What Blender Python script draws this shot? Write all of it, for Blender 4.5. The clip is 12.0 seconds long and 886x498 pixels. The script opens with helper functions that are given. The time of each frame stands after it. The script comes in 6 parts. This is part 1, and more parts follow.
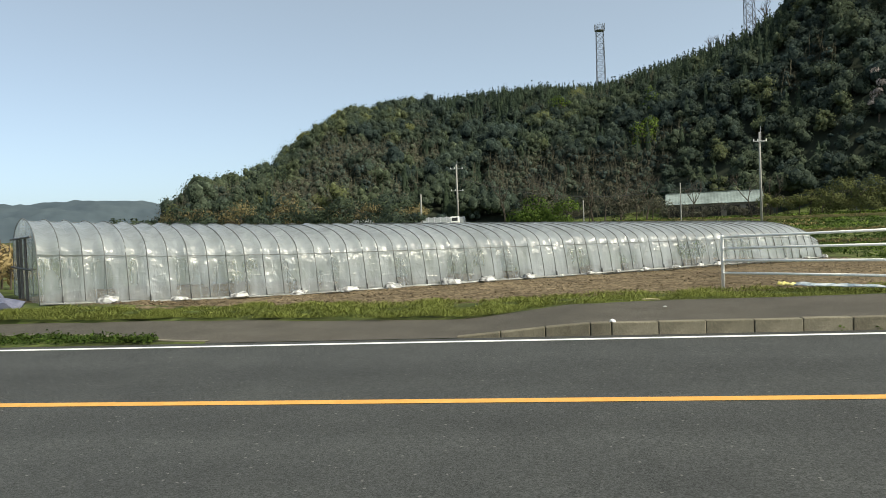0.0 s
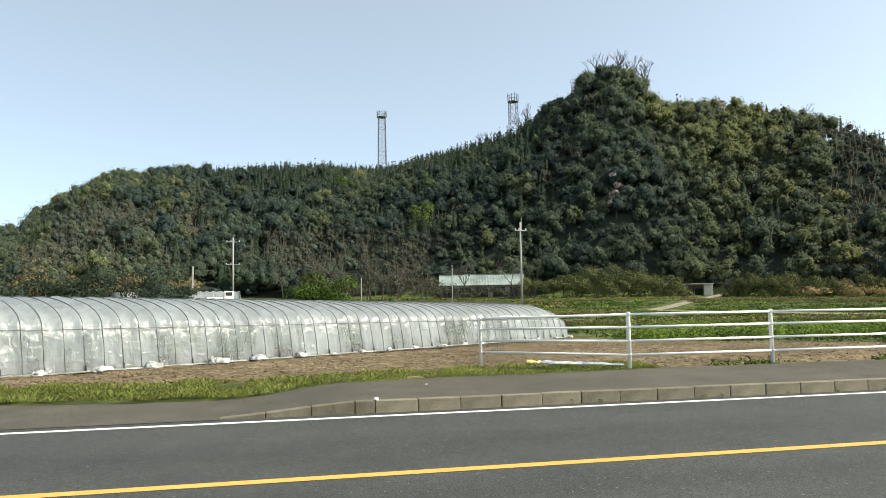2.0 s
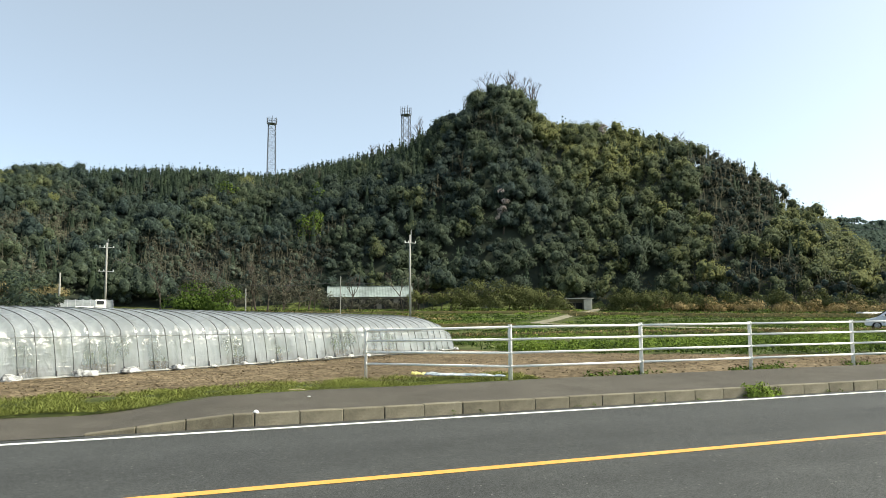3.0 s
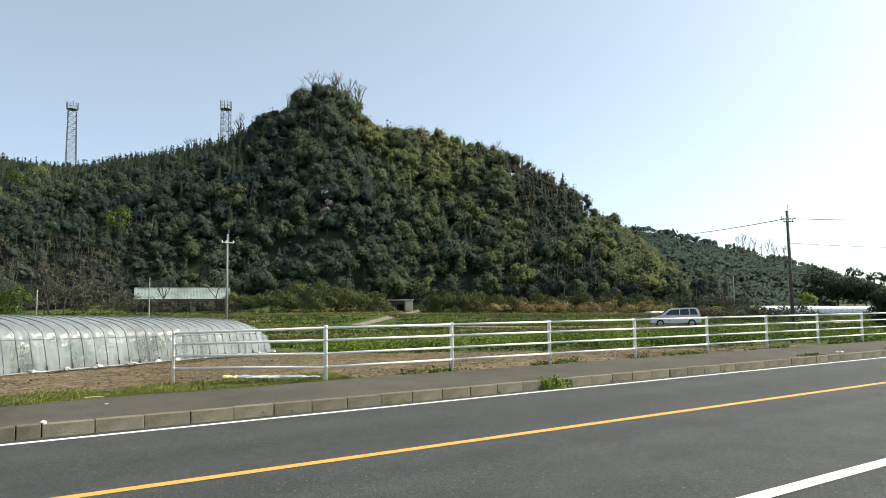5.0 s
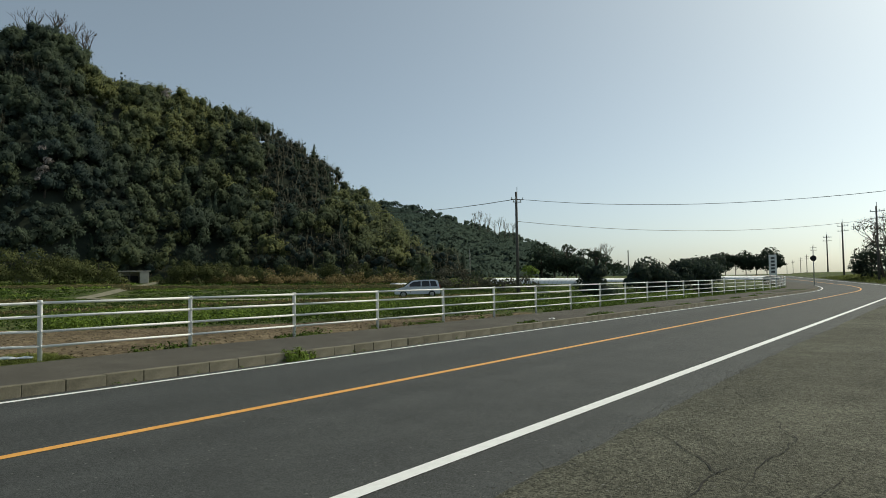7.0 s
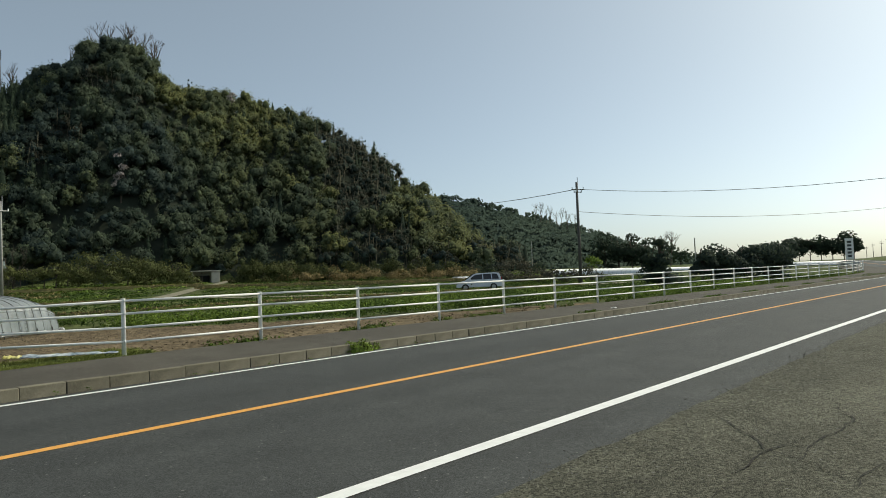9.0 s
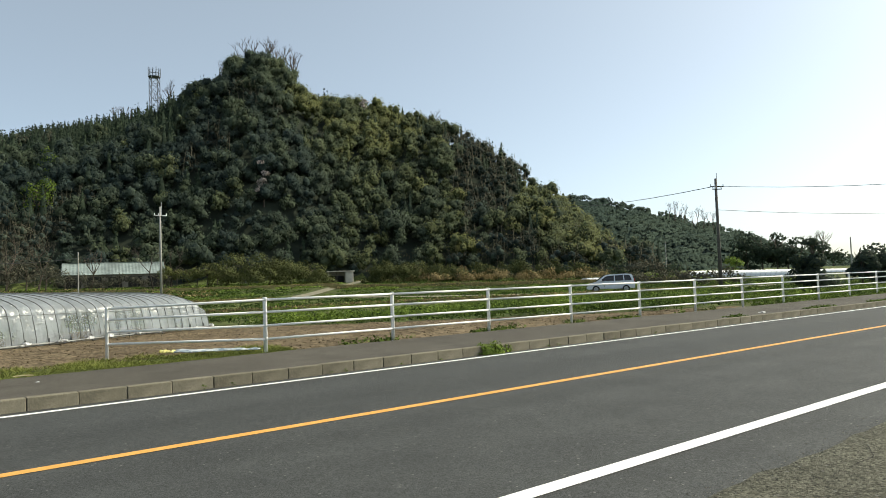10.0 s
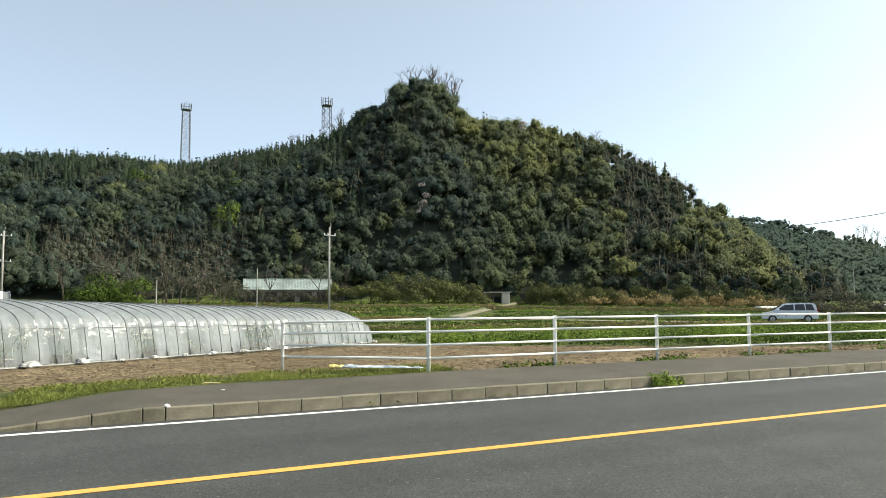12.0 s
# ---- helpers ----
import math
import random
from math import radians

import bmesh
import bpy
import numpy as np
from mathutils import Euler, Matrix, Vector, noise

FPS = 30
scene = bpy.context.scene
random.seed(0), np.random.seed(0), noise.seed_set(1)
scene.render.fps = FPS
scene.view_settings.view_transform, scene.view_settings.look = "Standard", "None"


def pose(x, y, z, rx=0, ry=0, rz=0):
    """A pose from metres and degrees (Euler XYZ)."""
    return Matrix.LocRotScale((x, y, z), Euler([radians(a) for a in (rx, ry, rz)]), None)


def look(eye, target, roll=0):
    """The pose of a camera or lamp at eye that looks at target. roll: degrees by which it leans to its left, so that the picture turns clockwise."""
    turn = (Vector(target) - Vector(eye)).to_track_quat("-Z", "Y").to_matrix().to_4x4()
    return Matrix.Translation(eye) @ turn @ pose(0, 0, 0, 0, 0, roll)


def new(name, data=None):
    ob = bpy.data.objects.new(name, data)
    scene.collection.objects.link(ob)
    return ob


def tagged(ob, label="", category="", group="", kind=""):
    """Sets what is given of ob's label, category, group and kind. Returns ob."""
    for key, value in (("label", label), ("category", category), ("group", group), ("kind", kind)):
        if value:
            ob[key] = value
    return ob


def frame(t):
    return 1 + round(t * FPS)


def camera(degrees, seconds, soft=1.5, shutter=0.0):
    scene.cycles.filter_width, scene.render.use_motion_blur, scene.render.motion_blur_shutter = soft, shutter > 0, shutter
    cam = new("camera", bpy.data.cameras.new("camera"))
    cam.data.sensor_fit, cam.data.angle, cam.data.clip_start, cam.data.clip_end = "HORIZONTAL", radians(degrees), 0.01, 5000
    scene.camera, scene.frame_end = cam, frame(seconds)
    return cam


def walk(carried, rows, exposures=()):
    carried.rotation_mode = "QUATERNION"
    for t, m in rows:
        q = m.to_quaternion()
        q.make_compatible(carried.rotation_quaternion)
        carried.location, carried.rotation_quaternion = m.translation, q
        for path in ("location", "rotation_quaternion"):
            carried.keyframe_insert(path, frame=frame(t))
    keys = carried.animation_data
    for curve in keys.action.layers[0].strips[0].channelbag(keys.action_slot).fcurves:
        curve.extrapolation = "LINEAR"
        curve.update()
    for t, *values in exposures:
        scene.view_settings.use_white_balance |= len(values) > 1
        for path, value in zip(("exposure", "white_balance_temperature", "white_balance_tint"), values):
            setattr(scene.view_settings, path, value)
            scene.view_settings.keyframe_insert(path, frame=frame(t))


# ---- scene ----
cam = camera(64.0, 12.0, 0.9)

PATH = [
    (0, (-1.007, 0.671, 1.436), (-1.246, 2.657, 1.389), -2.2),
    (0.5, (-1.015, 0.655, 1.467), (-1.028, 2.655, 1.443), -1.3),
    (1, (-0.998, 0.555, 1.475), (-0.892, 2.551, 1.562), -0.5),
    (1.5, (-0.942, 0.39, 1.488), (-0.733, 2.374, 1.628), -1.1),
    (2, (-0.878, 0.297, 1.485), (-0.499, 2.255, 1.637), -1.0),
    (2.5, (-0.854, 0.238, 1.483), (-0.307, 2.154, 1.651), -0.5),
    (4.3, (-0.822, 0.118, 1.47), (0.133, 1.865, 1.662), -0.9),
    (4.5, (-0.81, 0.061, 1.47), (0.194, 1.78, 1.661), -0.8),
    (5, (-0.819, -0.049, 1.454), (0.298, 1.601, 1.635), -0.9),
    (5.5, (-0.805, -0.037, 1.46), (0.442, 1.519, 1.609), -1.3),
    (6, (-0.766, -0.051, 1.459), (0.622, 1.384, 1.582), -1.6),
    (6.5, (-0.81, -0.085, 1.48), (0.733, 1.184, 1.579), -1.3),
    (7, (-0.841, -0.185, 1.474), (0.778, 0.986, 1.564), -1.0),
    (7.2, (-0.833, -0.206, 1.479), (0.813, 0.927, 1.566), -1.0),
    (8.8, (-1.024, -0.49, 1.432), (0.525, 0.773, 1.507), -2.3),
    (9, (-1.014, -0.42, 1.429), (0.497, 0.888, 1.506), -2.3),
    (9.5, (-0.804, -0.19, 1.484), (0.6, 1.232, 1.567), -1.7),
    (10, (-0.859, -0.137, 1.433), (0.395, 1.419, 1.526), -2.0),
    (10.5, (-0.793, -0.078, 1.475), (0.318, 1.581, 1.574), -1.9),
    (11, (-0.874, 0.025, 1.449), (0.075, 1.782, 1.564), -1.4),
    (11.5, (-0.84, 0.076, 1.478), (0.074, 1.851, 1.604), -0.4),
    (12, (-0.861, 0.147, 1.458), (0.023, 1.934, 1.62), -0.3),
]
EXPOSURES = [(t, e, 7700 - 450 * max(0, 1 - abs(t - 7.8) / 2.2) - 250 * max(0, 1 - abs(t - 5) / 1.5), 4 - 6 * max(0, 1 - abs(t - 7.8) / 2.2)) for t, e in ((0, 0.68), (0.5, 0.92), (1, 1.05), (2.5, 1.12), (5, 0.92), (6, 0.57), (7, -0.14), (7.2, -0.18), (8.8, 0.02), (9.5, 0.36), (10.5, 0.92), (11.5, 1.1), (12, 1.1))]
walk(cam, [(t, look(eye, target, roll)) for t, eye, target, roll in PATH], EXPOSURES)

# ---- world, sun, exposure ----
SUN_AZ, SUN_EL = 110.0, 41.0  # from +y towards +x, degrees
world = bpy.data.worlds.new("sky")
scene.world = world
world.use_nodes = True
wn = world.node_tree
sky = wn.nodes.new("ShaderNodeTexSky")
sky.sky_type = "NISHITA"
sky.sun_disc = False
sky.sun_elevation, sky.sun_rotation = radians(SUN_EL), radians(SUN_AZ)
sky.air_density, sky.dust_density, sky.ozone_density = 0.5, 2.1, 3.0
haze = wn.nodes.new("ShaderNodeMix")
haze.data_type = "RGBA"
haze.inputs[0].default_value = 0.15
haze.inputs[7].default_value = (5.2, 5.9, 6.3, 1)
tint = wn.nodes.new("ShaderNodeMix")
tint.data_type, tint.blend_type = "RGBA", "MULTIPLY"
tint.inputs[0].default_value = 1.0
tint.inputs[7].default_value = (0.94, 1.02, 1.04, 1)
pale = wn.nodes.new("ShaderNodeHueSaturation")
pale.inputs["Saturation"].default_value = 0.88
wn.links.new(sky.outputs[0], pale.inputs["Color"])
wn.links.new(pale.outputs[0], tint.inputs[6])
wn.links.new(tint.outputs[2], haze.inputs[6])
wn.links.new(haze.outputs[2], wn.nodes["Background"].inputs[0])
wn.nodes["Background"].inputs[1].default_value = 0.144
sun_data = bpy.data.lights.new("sun", "SUN")
sun_data.energy, sun_data.angle, sun_data.color = 2.75, radians(0.6), (1.0, 0.965, 0.91)
sun = new("sun", sun_data)
_s = Vector((math.sin(radians(SUN_AZ)) * math.cos(radians(SUN_EL)), math.cos(radians(SUN_AZ)) * math.cos(radians(SUN_EL)), math.sin(radians(SUN_EL))))
sun.matrix_world = look(_s * 100, (0, 0, 0))

# ---- materials ----
def material(name, dark, light, scale=4.0, rough=0.8, bump=0.2, bump_scale=30.0, metal=0.0, grain=0.35, per_piece=0.0, tone=False, leaf=0.0, spec=0.3, stains=0.0, sharp=0.0, pebbles=0.0, pebble_scale=60.0, specks=0.0, streak=False, middle=None, bump_size=0.02):
    m = bpy.data.materials.new(name)
    m.use_nodes = True
    nt, nd = m.node_tree, m.node_tree.nodes
    out, p = nd["Material Output"], nd["Principled BSDF"]
    co = nd.new("ShaderNodeTexCoord")
    wide, fine = nd.new("ShaderNodeTexNoise"), nd.new("ShaderNodeTexNoise")
    wide.inputs["Scale"].default_value, wide.inputs["Detail"].default_value = scale, 6
    fine.inputs["Scale"].default_value, fine.inputs["Detail"].default_value = bump_scale, 5
    for n in (wide, fine):
        nt.links.new(co.outputs["Object"], n.inputs["Vector"])
    mix = nd.new("ShaderNodeMix")
    mix.data_type = "FLOAT"
    mix.inputs[0].default_value = grain
    nt.links.new(wide.outputs["Fac"], mix.inputs[2])
    nt.links.new(fine.outputs["Fac"], mix.inputs[3])
    fac = mix.outputs[0]
    if tone:
        at = nd.new("ShaderNodeAttribute")
        at.attribute_name = "tone"
        fac = at.outputs["Fac"]
    if per_piece:
        info = nd.new("ShaderNodeObjectInfo")
        ma = nd.new("ShaderNodeMath")
        ma.operation = "MULTIPLY_ADD"
        nt.links.new(info.outputs["Random"], ma.inputs[0])
        ma.inputs[1].default_value = per_piece
        nt.links.new(fac, ma.inputs[2])
        fac = ma.outputs[0]
    ramp = nd.new("ShaderNodeValToRGB")
    ramp.color_ramp.elements[0].position, ramp.color_ramp.elements[1].position = (0.0, 1.0) if tone else (0.3 + sharp, 0.7 - sharp + per_piece)
    ramp.color_ramp.elements[0].color, ramp.color_ramp.elements[1].color = (*dark, 1), (*light, 1)
    if middle:
        ramp.color_ramp.elements.new(0.55).color = (*middle, 1)
    nt.links.new(fac, ramp.inputs[0])
    col = ramp.outputs[0]
    if stains:
        big = nd.new("ShaderNodeTexNoise")
        big.inputs["Scale"].default_value, big.inputs["Detail"].default_value = scale * 0.17, 3
        if streak:
            lane = nd.new("ShaderNodeMapping")
            lane.inputs["Scale"].default_value = (0.03, 3.5, 1)
            nt.links.new(co.outputs["Object"], lane.inputs[0])
            nt.links.new(lane.outputs[0], big.inputs["Vector"])
        else:
            nt.links.new(co.outputs["Object"], big.inputs["Vector"])
        r2 = nd.new("ShaderNodeMapRange")
        r2.inputs[1].default_value, r2.inputs[2].default_value = 0.35, 0.65
        r2.inputs[3].default_value, r2.inputs[4].default_value = 1 - stains, 1 + stains
        nt.links.new(big.outputs["Fac"], r2.inputs[0])
        mul = nd.new("ShaderNodeMix")
        mul.data_type, mul.blend_type = "RGBA", "MULTIPLY"
        mul.inputs[0].default_value = 1.0
        nt.links.new(col, mul.inputs[6])
        nt.links.new(r2.outputs[0], mul.inputs[7])
        col = mul.outputs[2]
    if pebbles:
        for ps, amount in ((pebble_scale, pebbles), (pebble_scale * 0.37, pebbles * 0.3)):
            st = nd.new("ShaderNodeTexVoronoi")
            st.inputs["Scale"].default_value = ps
            nt.links.new(co.outputs["Object"], st.inputs["Vector"])
            bw, r4, mp = nd.new("ShaderNodeSeparateColor"), nd.new("ShaderNodeMapRange"), nd.new("ShaderNodeMix")
            nt.links.new(st.outputs["Color"], bw.inputs[0])
            r4.inputs[3].default_value, r4.inputs[4].default_value = 1 - amount, 1 + amount
            nt.links.new(bw.outputs[0], r4.inputs[0])
            mp.data_type, mp.blend_type, mp.inputs[0].default_value = "RGBA", "MULTIPLY", 1.0
            nt.links.new(col, mp.inputs[6])
            nt.links.new(r4.outputs[0], mp.inputs[7])
            col = mp.outputs[2]
    if specks:
        sp, pick = nd.new("ShaderNodeTexVoronoi"), nd.new("ShaderNodeSeparateColor")
        sp.inputs["Scale"].default_value = specks
        nt.links.new(co.outputs["Object"], sp.inputs["Vector"])
        nt.links.new(sp.outputs["Color"], pick.inputs[0])
        near, few, both, lit = nd.new("ShaderNodeMath"), nd.new("ShaderNodeMath"), nd.new("ShaderNodeMath"), nd.new("ShaderNodeMix")
        near.operation, near.inputs[1].default_value = "LESS_THAN", 0.26
        few.operation, few.inputs[1].default_value = "GREATER_THAN", 0.955
        both.operation = "MULTIPLY"
        nt.links.new(sp.outputs["Distance"], near.inputs[0])
        nt.links.new(pick.outputs[1], few.inputs[0])
        nt.links.new(near.outputs[0], both.inputs[0])
        nt.links.new(few.outputs[0], both.inputs[1])
        lit.data_type = "RGBA"
        nt.links.new(both.outputs[0], lit.inputs[0])
        nt.links.new(col, lit.inputs[6])
        lit.inputs[7].default_value = (0.17, 0.168, 0.155, 1)
        col = lit.outputs[2]
    nt.links.new(col, p.inputs["Base Color"])
    p.inputs["Roughness"].default_value, p.inputs["Metallic"].default_value = rough, metal
    p.inputs["Specular IOR Level"].default_value = spec
    if bump:
        b = nd.new("ShaderNodeBump")
        b.inputs["Strength"].default_value, b.inputs["Distance"].default_value = bump, bump_size
        nt.links.new(fine.outputs["Fac"], b.inputs["Height"])
        nt.links.new(b.outputs[0], p.inputs["Normal"])
    if leaf:
        tr, ms = nd.new("ShaderNodeBsdfTranslucent"), nd.new("ShaderNodeMixShader")
        nt.links.new(col, tr.inputs[0])
        ms.inputs[0].default_value = leaf
        nt.links.new(p.outputs[0], ms.inputs[1])
        nt.links.new(tr.outputs[0], ms.inputs[2])
        nt.links.new(ms.outputs[0], out.inputs[0])
    return m


ASPHALT = material("asphalt", (0.041, 0.0435, 0.0425), (0.066, 0.070, 0.067), 1.2, 0.78, 0.4, 150, grain=0.6, stains=0.13, sharp=0.05, spec=0.25, pebbles=0.45, pebble_scale=105, specks=26, streak=True)
APRON = material("worn_asphalt", (0.060, 0.060, 0.045), (0.130, 0.127, 0.096), 1.3, 0.9, 0.7, 95, grain=0.65, stains=0.22, sharp=0.05, spec=0.12, pebbles=0.60, pebble_scale=62, specks=24)
PAVEMENT = material("pavement_asphalt", (0.060, 0.055, 0.045), (0.105, 0.096, 0.080), 1.5, 0.9, 0.4, 140, grain=0.6, stains=0.12, sharp=0.05, spec=0.2, pebbles=0.3, pebble_scale=130)
KERB = material("kerb_concrete", (0.135, 0.120, 0.086), (0.250, 0.225, 0.165), 5, 0.9, 0.3, 60, per_piece=0.25, stains=0.25, sharp=0.05, pebbles=0.18, pebble_scale=110)
WHITE_LINE = material("white_road_paint", (0.74, 0.74, 0.72), (0.88, 0.88, 0.86), 9, 0.6, 0.2, 70)
YELLOW_LINE = material("yellow_road_paint", (0.66, 0.30, 0.060), (0.84, 0.435, 0.115), 9, 0.6, 0.2, 70)
SOIL = material("tilled_soil", (0.080, 0.062, 0.038), (0.195, 0.152, 0.100), 2.2, 0.95, 0.9, 18, grain=0.6, stains=0.2, spec=0.05, sharp=0.06, pebbles=0.5, pebble_scale=16)
FIELD = material("field_ground", (0.044, 0.066, 0.018), (0.105, 0.118, 0.042), 0.12, 0.95, 0.6, 3.0, grain=0.5, stains=0.25, spec=0.1, sharp=0.06, pebbles=0.5, pebble_scale=2.2)
FLOOR = material("forest_floor", (0.024, 0.033, 0.027), (0.044, 0.052, 0.036), 0.3, 0.95, 0.8, 1.5, spec=0.05)
PAINT = material("white_fence_paint", (0.78, 0.78, 0.75), (0.88, 0.88, 0.86), 6, 0.45, 0.05, 40)
STEEL = material("galvanised_steel", (0.30, 0.31, 0.32), (0.50, 0.51, 0.52), 8, 0.45, 0.05, 40, metal=0.6)
CONCRETE = material("pole_concrete", (0.28, 0.27, 0.25), (0.42, 0.41, 0.38), 3, 0.85, 0.2, 30)
GRASS = material("grass_blades", (0.118, 0.140, 0.042), (0.305, 0.350, 0.096), tone=True, rough=0.75, bump=0, leaf=0.3, spec=0.1)
WEED = material("weed_leaves", (0.034, 0.064, 0.014), (0.168, 0.245, 0.047), tone=True, rough=0.8, bump=0, leaf=0.3, spec=0.1)
STRAW = material("dry_grass", (0.22, 0.16, 0.07), (0.42, 0.33, 0.17), tone=True, rough=0.8, bump=0, leaf=0.2)
LEAF = material("broadleaf_crowns", (0.036, 0.056, 0.050), (0.175, 0.185, 0.070), tone=True, rough=0.75, bump=0, leaf=0.45, spec=0.12, middle=(0.078, 0.104, 0.060))
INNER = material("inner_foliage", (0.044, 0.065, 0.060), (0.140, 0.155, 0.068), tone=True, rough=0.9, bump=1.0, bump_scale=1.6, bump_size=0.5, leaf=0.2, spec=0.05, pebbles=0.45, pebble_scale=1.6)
CEDAR = material("cedar_foliage", (0.030, 0.047, 0.034), (0.062, 0.088, 0.048), tone=True, rough=0.8, bump=0, leaf=0.3, spec=0.1)
BARE = material("bare_twigs", (0.056, 0.058, 0.044), (0.150, 0.145, 0.104), tone=True, rough=0.9, bump=0, leaf=0.2, spec=0.1)
TAN = material("tan_scrub", (0.115, 0.098, 0.052), (0.27, 0.225, 0.115), tone=True, rough=0.85, bump=0, leaf=0.3, spec=0.1)
BLOSSOM = material("blossom", (0.22, 0.20, 0.19), (0.38, 0.34, 0.33), tone=True, rough=0.8, bump=0, leaf=0.2)
BARK = material("bark", (0.05, 0.04, 0.03), (0.12, 0.10, 0.08), 3, 0.9, 0.5, 20)
# lifted and bluish: part of the haze before this hill is in the colour
FAR_WOOD = material("hazed_far_woods", (0.052, 0.080, 0.072), (0.088, 0.120, 0.086), tone=True, rough=0.95, bump=0, leaf=0.35, spec=0.05)
# pale blue of the distance haze is mixed into this base colour
HAZED_RIDGE = material("hazed_distant_woods", (0.105, 0.142, 0.172), (0.142, 0.185, 0.210), tone=True, rough=0.95, bump=0, leaf=0.4, spec=0.0)

# ---- small tools ----
def link_mesh(name, verts, faces, mat, parent=None, smooth=False, tone=None):
    me = bpy.data.meshes.new(name)
    me.from_pydata([tuple(v) for v in verts], [], [tuple(f) for f in faces])
    if tone is not None:
        at = me.attributes.new("tone", "FLOAT", "FACE")
        at.data.foreach_set("value", np.asarray(tone, dtype=np.float32))
    me.materials.append(mat)
    if smooth:
        me.polygons.foreach_set("use_smooth", np.ones(len(me.polygons), dtype=bool))
    me.update()
    ob = new(name, me)
    ob.parent = parent
    return ob


def quads_mesh(name, corners, mat, tone=None, parent=None, normals=None):
    """corners: n x 4 x 3 array, one loose quad each."""
    n = len(corners)
    me = bpy.data.meshes.new(name)
    me.vertices.add(4 * n)
    me.vertices.foreach_set("co", np.ascontiguousarray(corners, dtype=np.float32).ravel())
    me.loops.add(4 * n)
    me.loops.foreach_set("vertex_index", np.arange(4 * n, dtype=np.int32))
    me.polygons.add(n)
    me.polygons.foreach_set("loop_start", np.arange(0, 4 * n, 4, dtype=np.int32))
    if tone is not None:
        at = me.attributes.new("tone", "FLOAT", "FACE")
        at.data.foreach_set("value", np.clip(np.asarray(tone, dtype=np.float32), 0, 1))
    me.materials.append(mat)
    me.update(calc_edges=True)
    if normals is not None:
        nat = me.attributes.new("custom_normal", "FLOAT_VECTOR", "POINT")
        nat.data.foreach_set("vector", np.repeat(np.asarray(normals, dtype=np.float32), 4, axis=0).ravel())
        me.update()
    ob = new(name, me)
    ob.parent = parent
    return ob


def part(name, bm, mat, parent=None, label="", smooth=False):
    me = bpy.data.meshes.new(name)
    bmesh.ops.recalc_face_normals(bm, faces=bm.faces[:])
    if smooth:
        for f in bm.faces:
            f.smooth = True
    bm.to_mesh(me)
    bm.free()
    me.materials.append(mat)
    ob = new(name, me)
    ob.parent = parent
    if label:
        ob["label"] = label
    return ob


def add_box(bm, cx, cy, cz, sx, sy, sz, bevel=0.0, turn=0.0):
    r = bmesh.ops.create_cube(bm, size=1.0)
    bmesh.ops.scale(bm, vec=(sx, sy, sz), verts=r["verts"])
    if bevel:
        es = list({e for v in r["verts"] for e in v.link_edges})
        b = bmesh.ops.bevel(bm, geom=es, offset=bevel, segments=1, affect="EDGES")
        vs = b["verts"]
    else:
        vs = r["verts"]
    vs = list({v for v in bm.verts if v.is_valid and v in set(vs)} | {v for v in r["verts"] if v.is_valid})
    bmesh.ops.rotate(bm, verts=vs, cent=(0, 0, 0), matrix=Matrix.Rotation(turn, 3, "Z"))
    bmesh.ops.translate(bm, verts=vs, vec=(cx, cy, cz))
    return vs


def tube(bm, pts, r, sides=8, r_end=None):
    """A pipe along points; returns nothing."""
    pts = [Vector(p) for p in pts]
    rings = []
    for i, p in enumerate(pts):
        d = (pts[min(i + 1, len(pts) - 1)] - pts[max(i - 1, 0)]).normalized()
        up = Vector((0, 0, 1)) if abs(d.z) < 0.95 else Vector((1, 0, 0))
        a = d.cross(up).normalized()
        b = a.cross(d).normalized()
        k = i / max(1, len(pts) - 1)
        rr = r if r_end is None else r + (r_end - r) * k
        rings.append([bm.verts.new(p + rr * (a * math.cos(2 * math.pi * j / sides) + b * math.sin(2 * math.pi * j / sides))) for j in range(sides)])
    for ra, rb in zip(rings, rings[1:]):
        for j in range(sides):
            bm.faces.new((ra[j], ra[(j + 1) % sides], rb[(j + 1) % sides], rb[j]))
    bm.faces.new(rings[0][::-1])
    bm.faces.new(rings[-1])


def smoothstep(a, b, v):
    k = np.clip((np.asarray(v, float) - a) / (b - a), 0, 1)
    return k * k * (3 - 2 * k)


# ---- lie of the land ----
def bearing(az):
    """Bearing from the eye, stretched to the lens."""
    return 1.0125 * az - 0.55


HILL = [(-28, 160, 0), (-26.5, 162, 0.3), (-25.7, 165, 5.5), (-24, 172, 6.2), (-21.5, 190, 8.6), (-18.4, 225, 16.2), (-15.3, 265, 32.9), (-13.1, 285, 40.4), (-9.5, 300, 45.7), (-5, 305, 48.1), (0.6, 305, 50.3), (6.5, 300, 48.7), (10.3, 288, 51.5), (14.4, 270, 52.9), (17.5, 252, 53.8), (19.8, 240, 57.6), (21.3, 233, 58.6), (23.2, 226, 63.3), (25.4, 222, 65.8), (27.4, 220, 58.4), (28.8, 220, 52.1), (33.2, 220, 49.8), (36.9, 218, 45.2), (40, 214, 40.4), (42.6, 208, 34.1), (44.5, 203, 28.9), (46.3, 198, 23.0), (47.9, 193, 14.8), (50.4, 186, 8.4), (52.1, 181, 2), (53.9, 177, 1), (56, 172, 0)]
FOOT = [(-29, 118), (-18, 128), (-8, 150), (10, 150), (20, 146), (35, 150), (48, 148), (57, 150)]  # bearing, distance of its foot
HILL = [(bearing(a), d, h) for a, d, h in HILL]
FOOT = [(bearing(a), d) for a, d in FOOT]


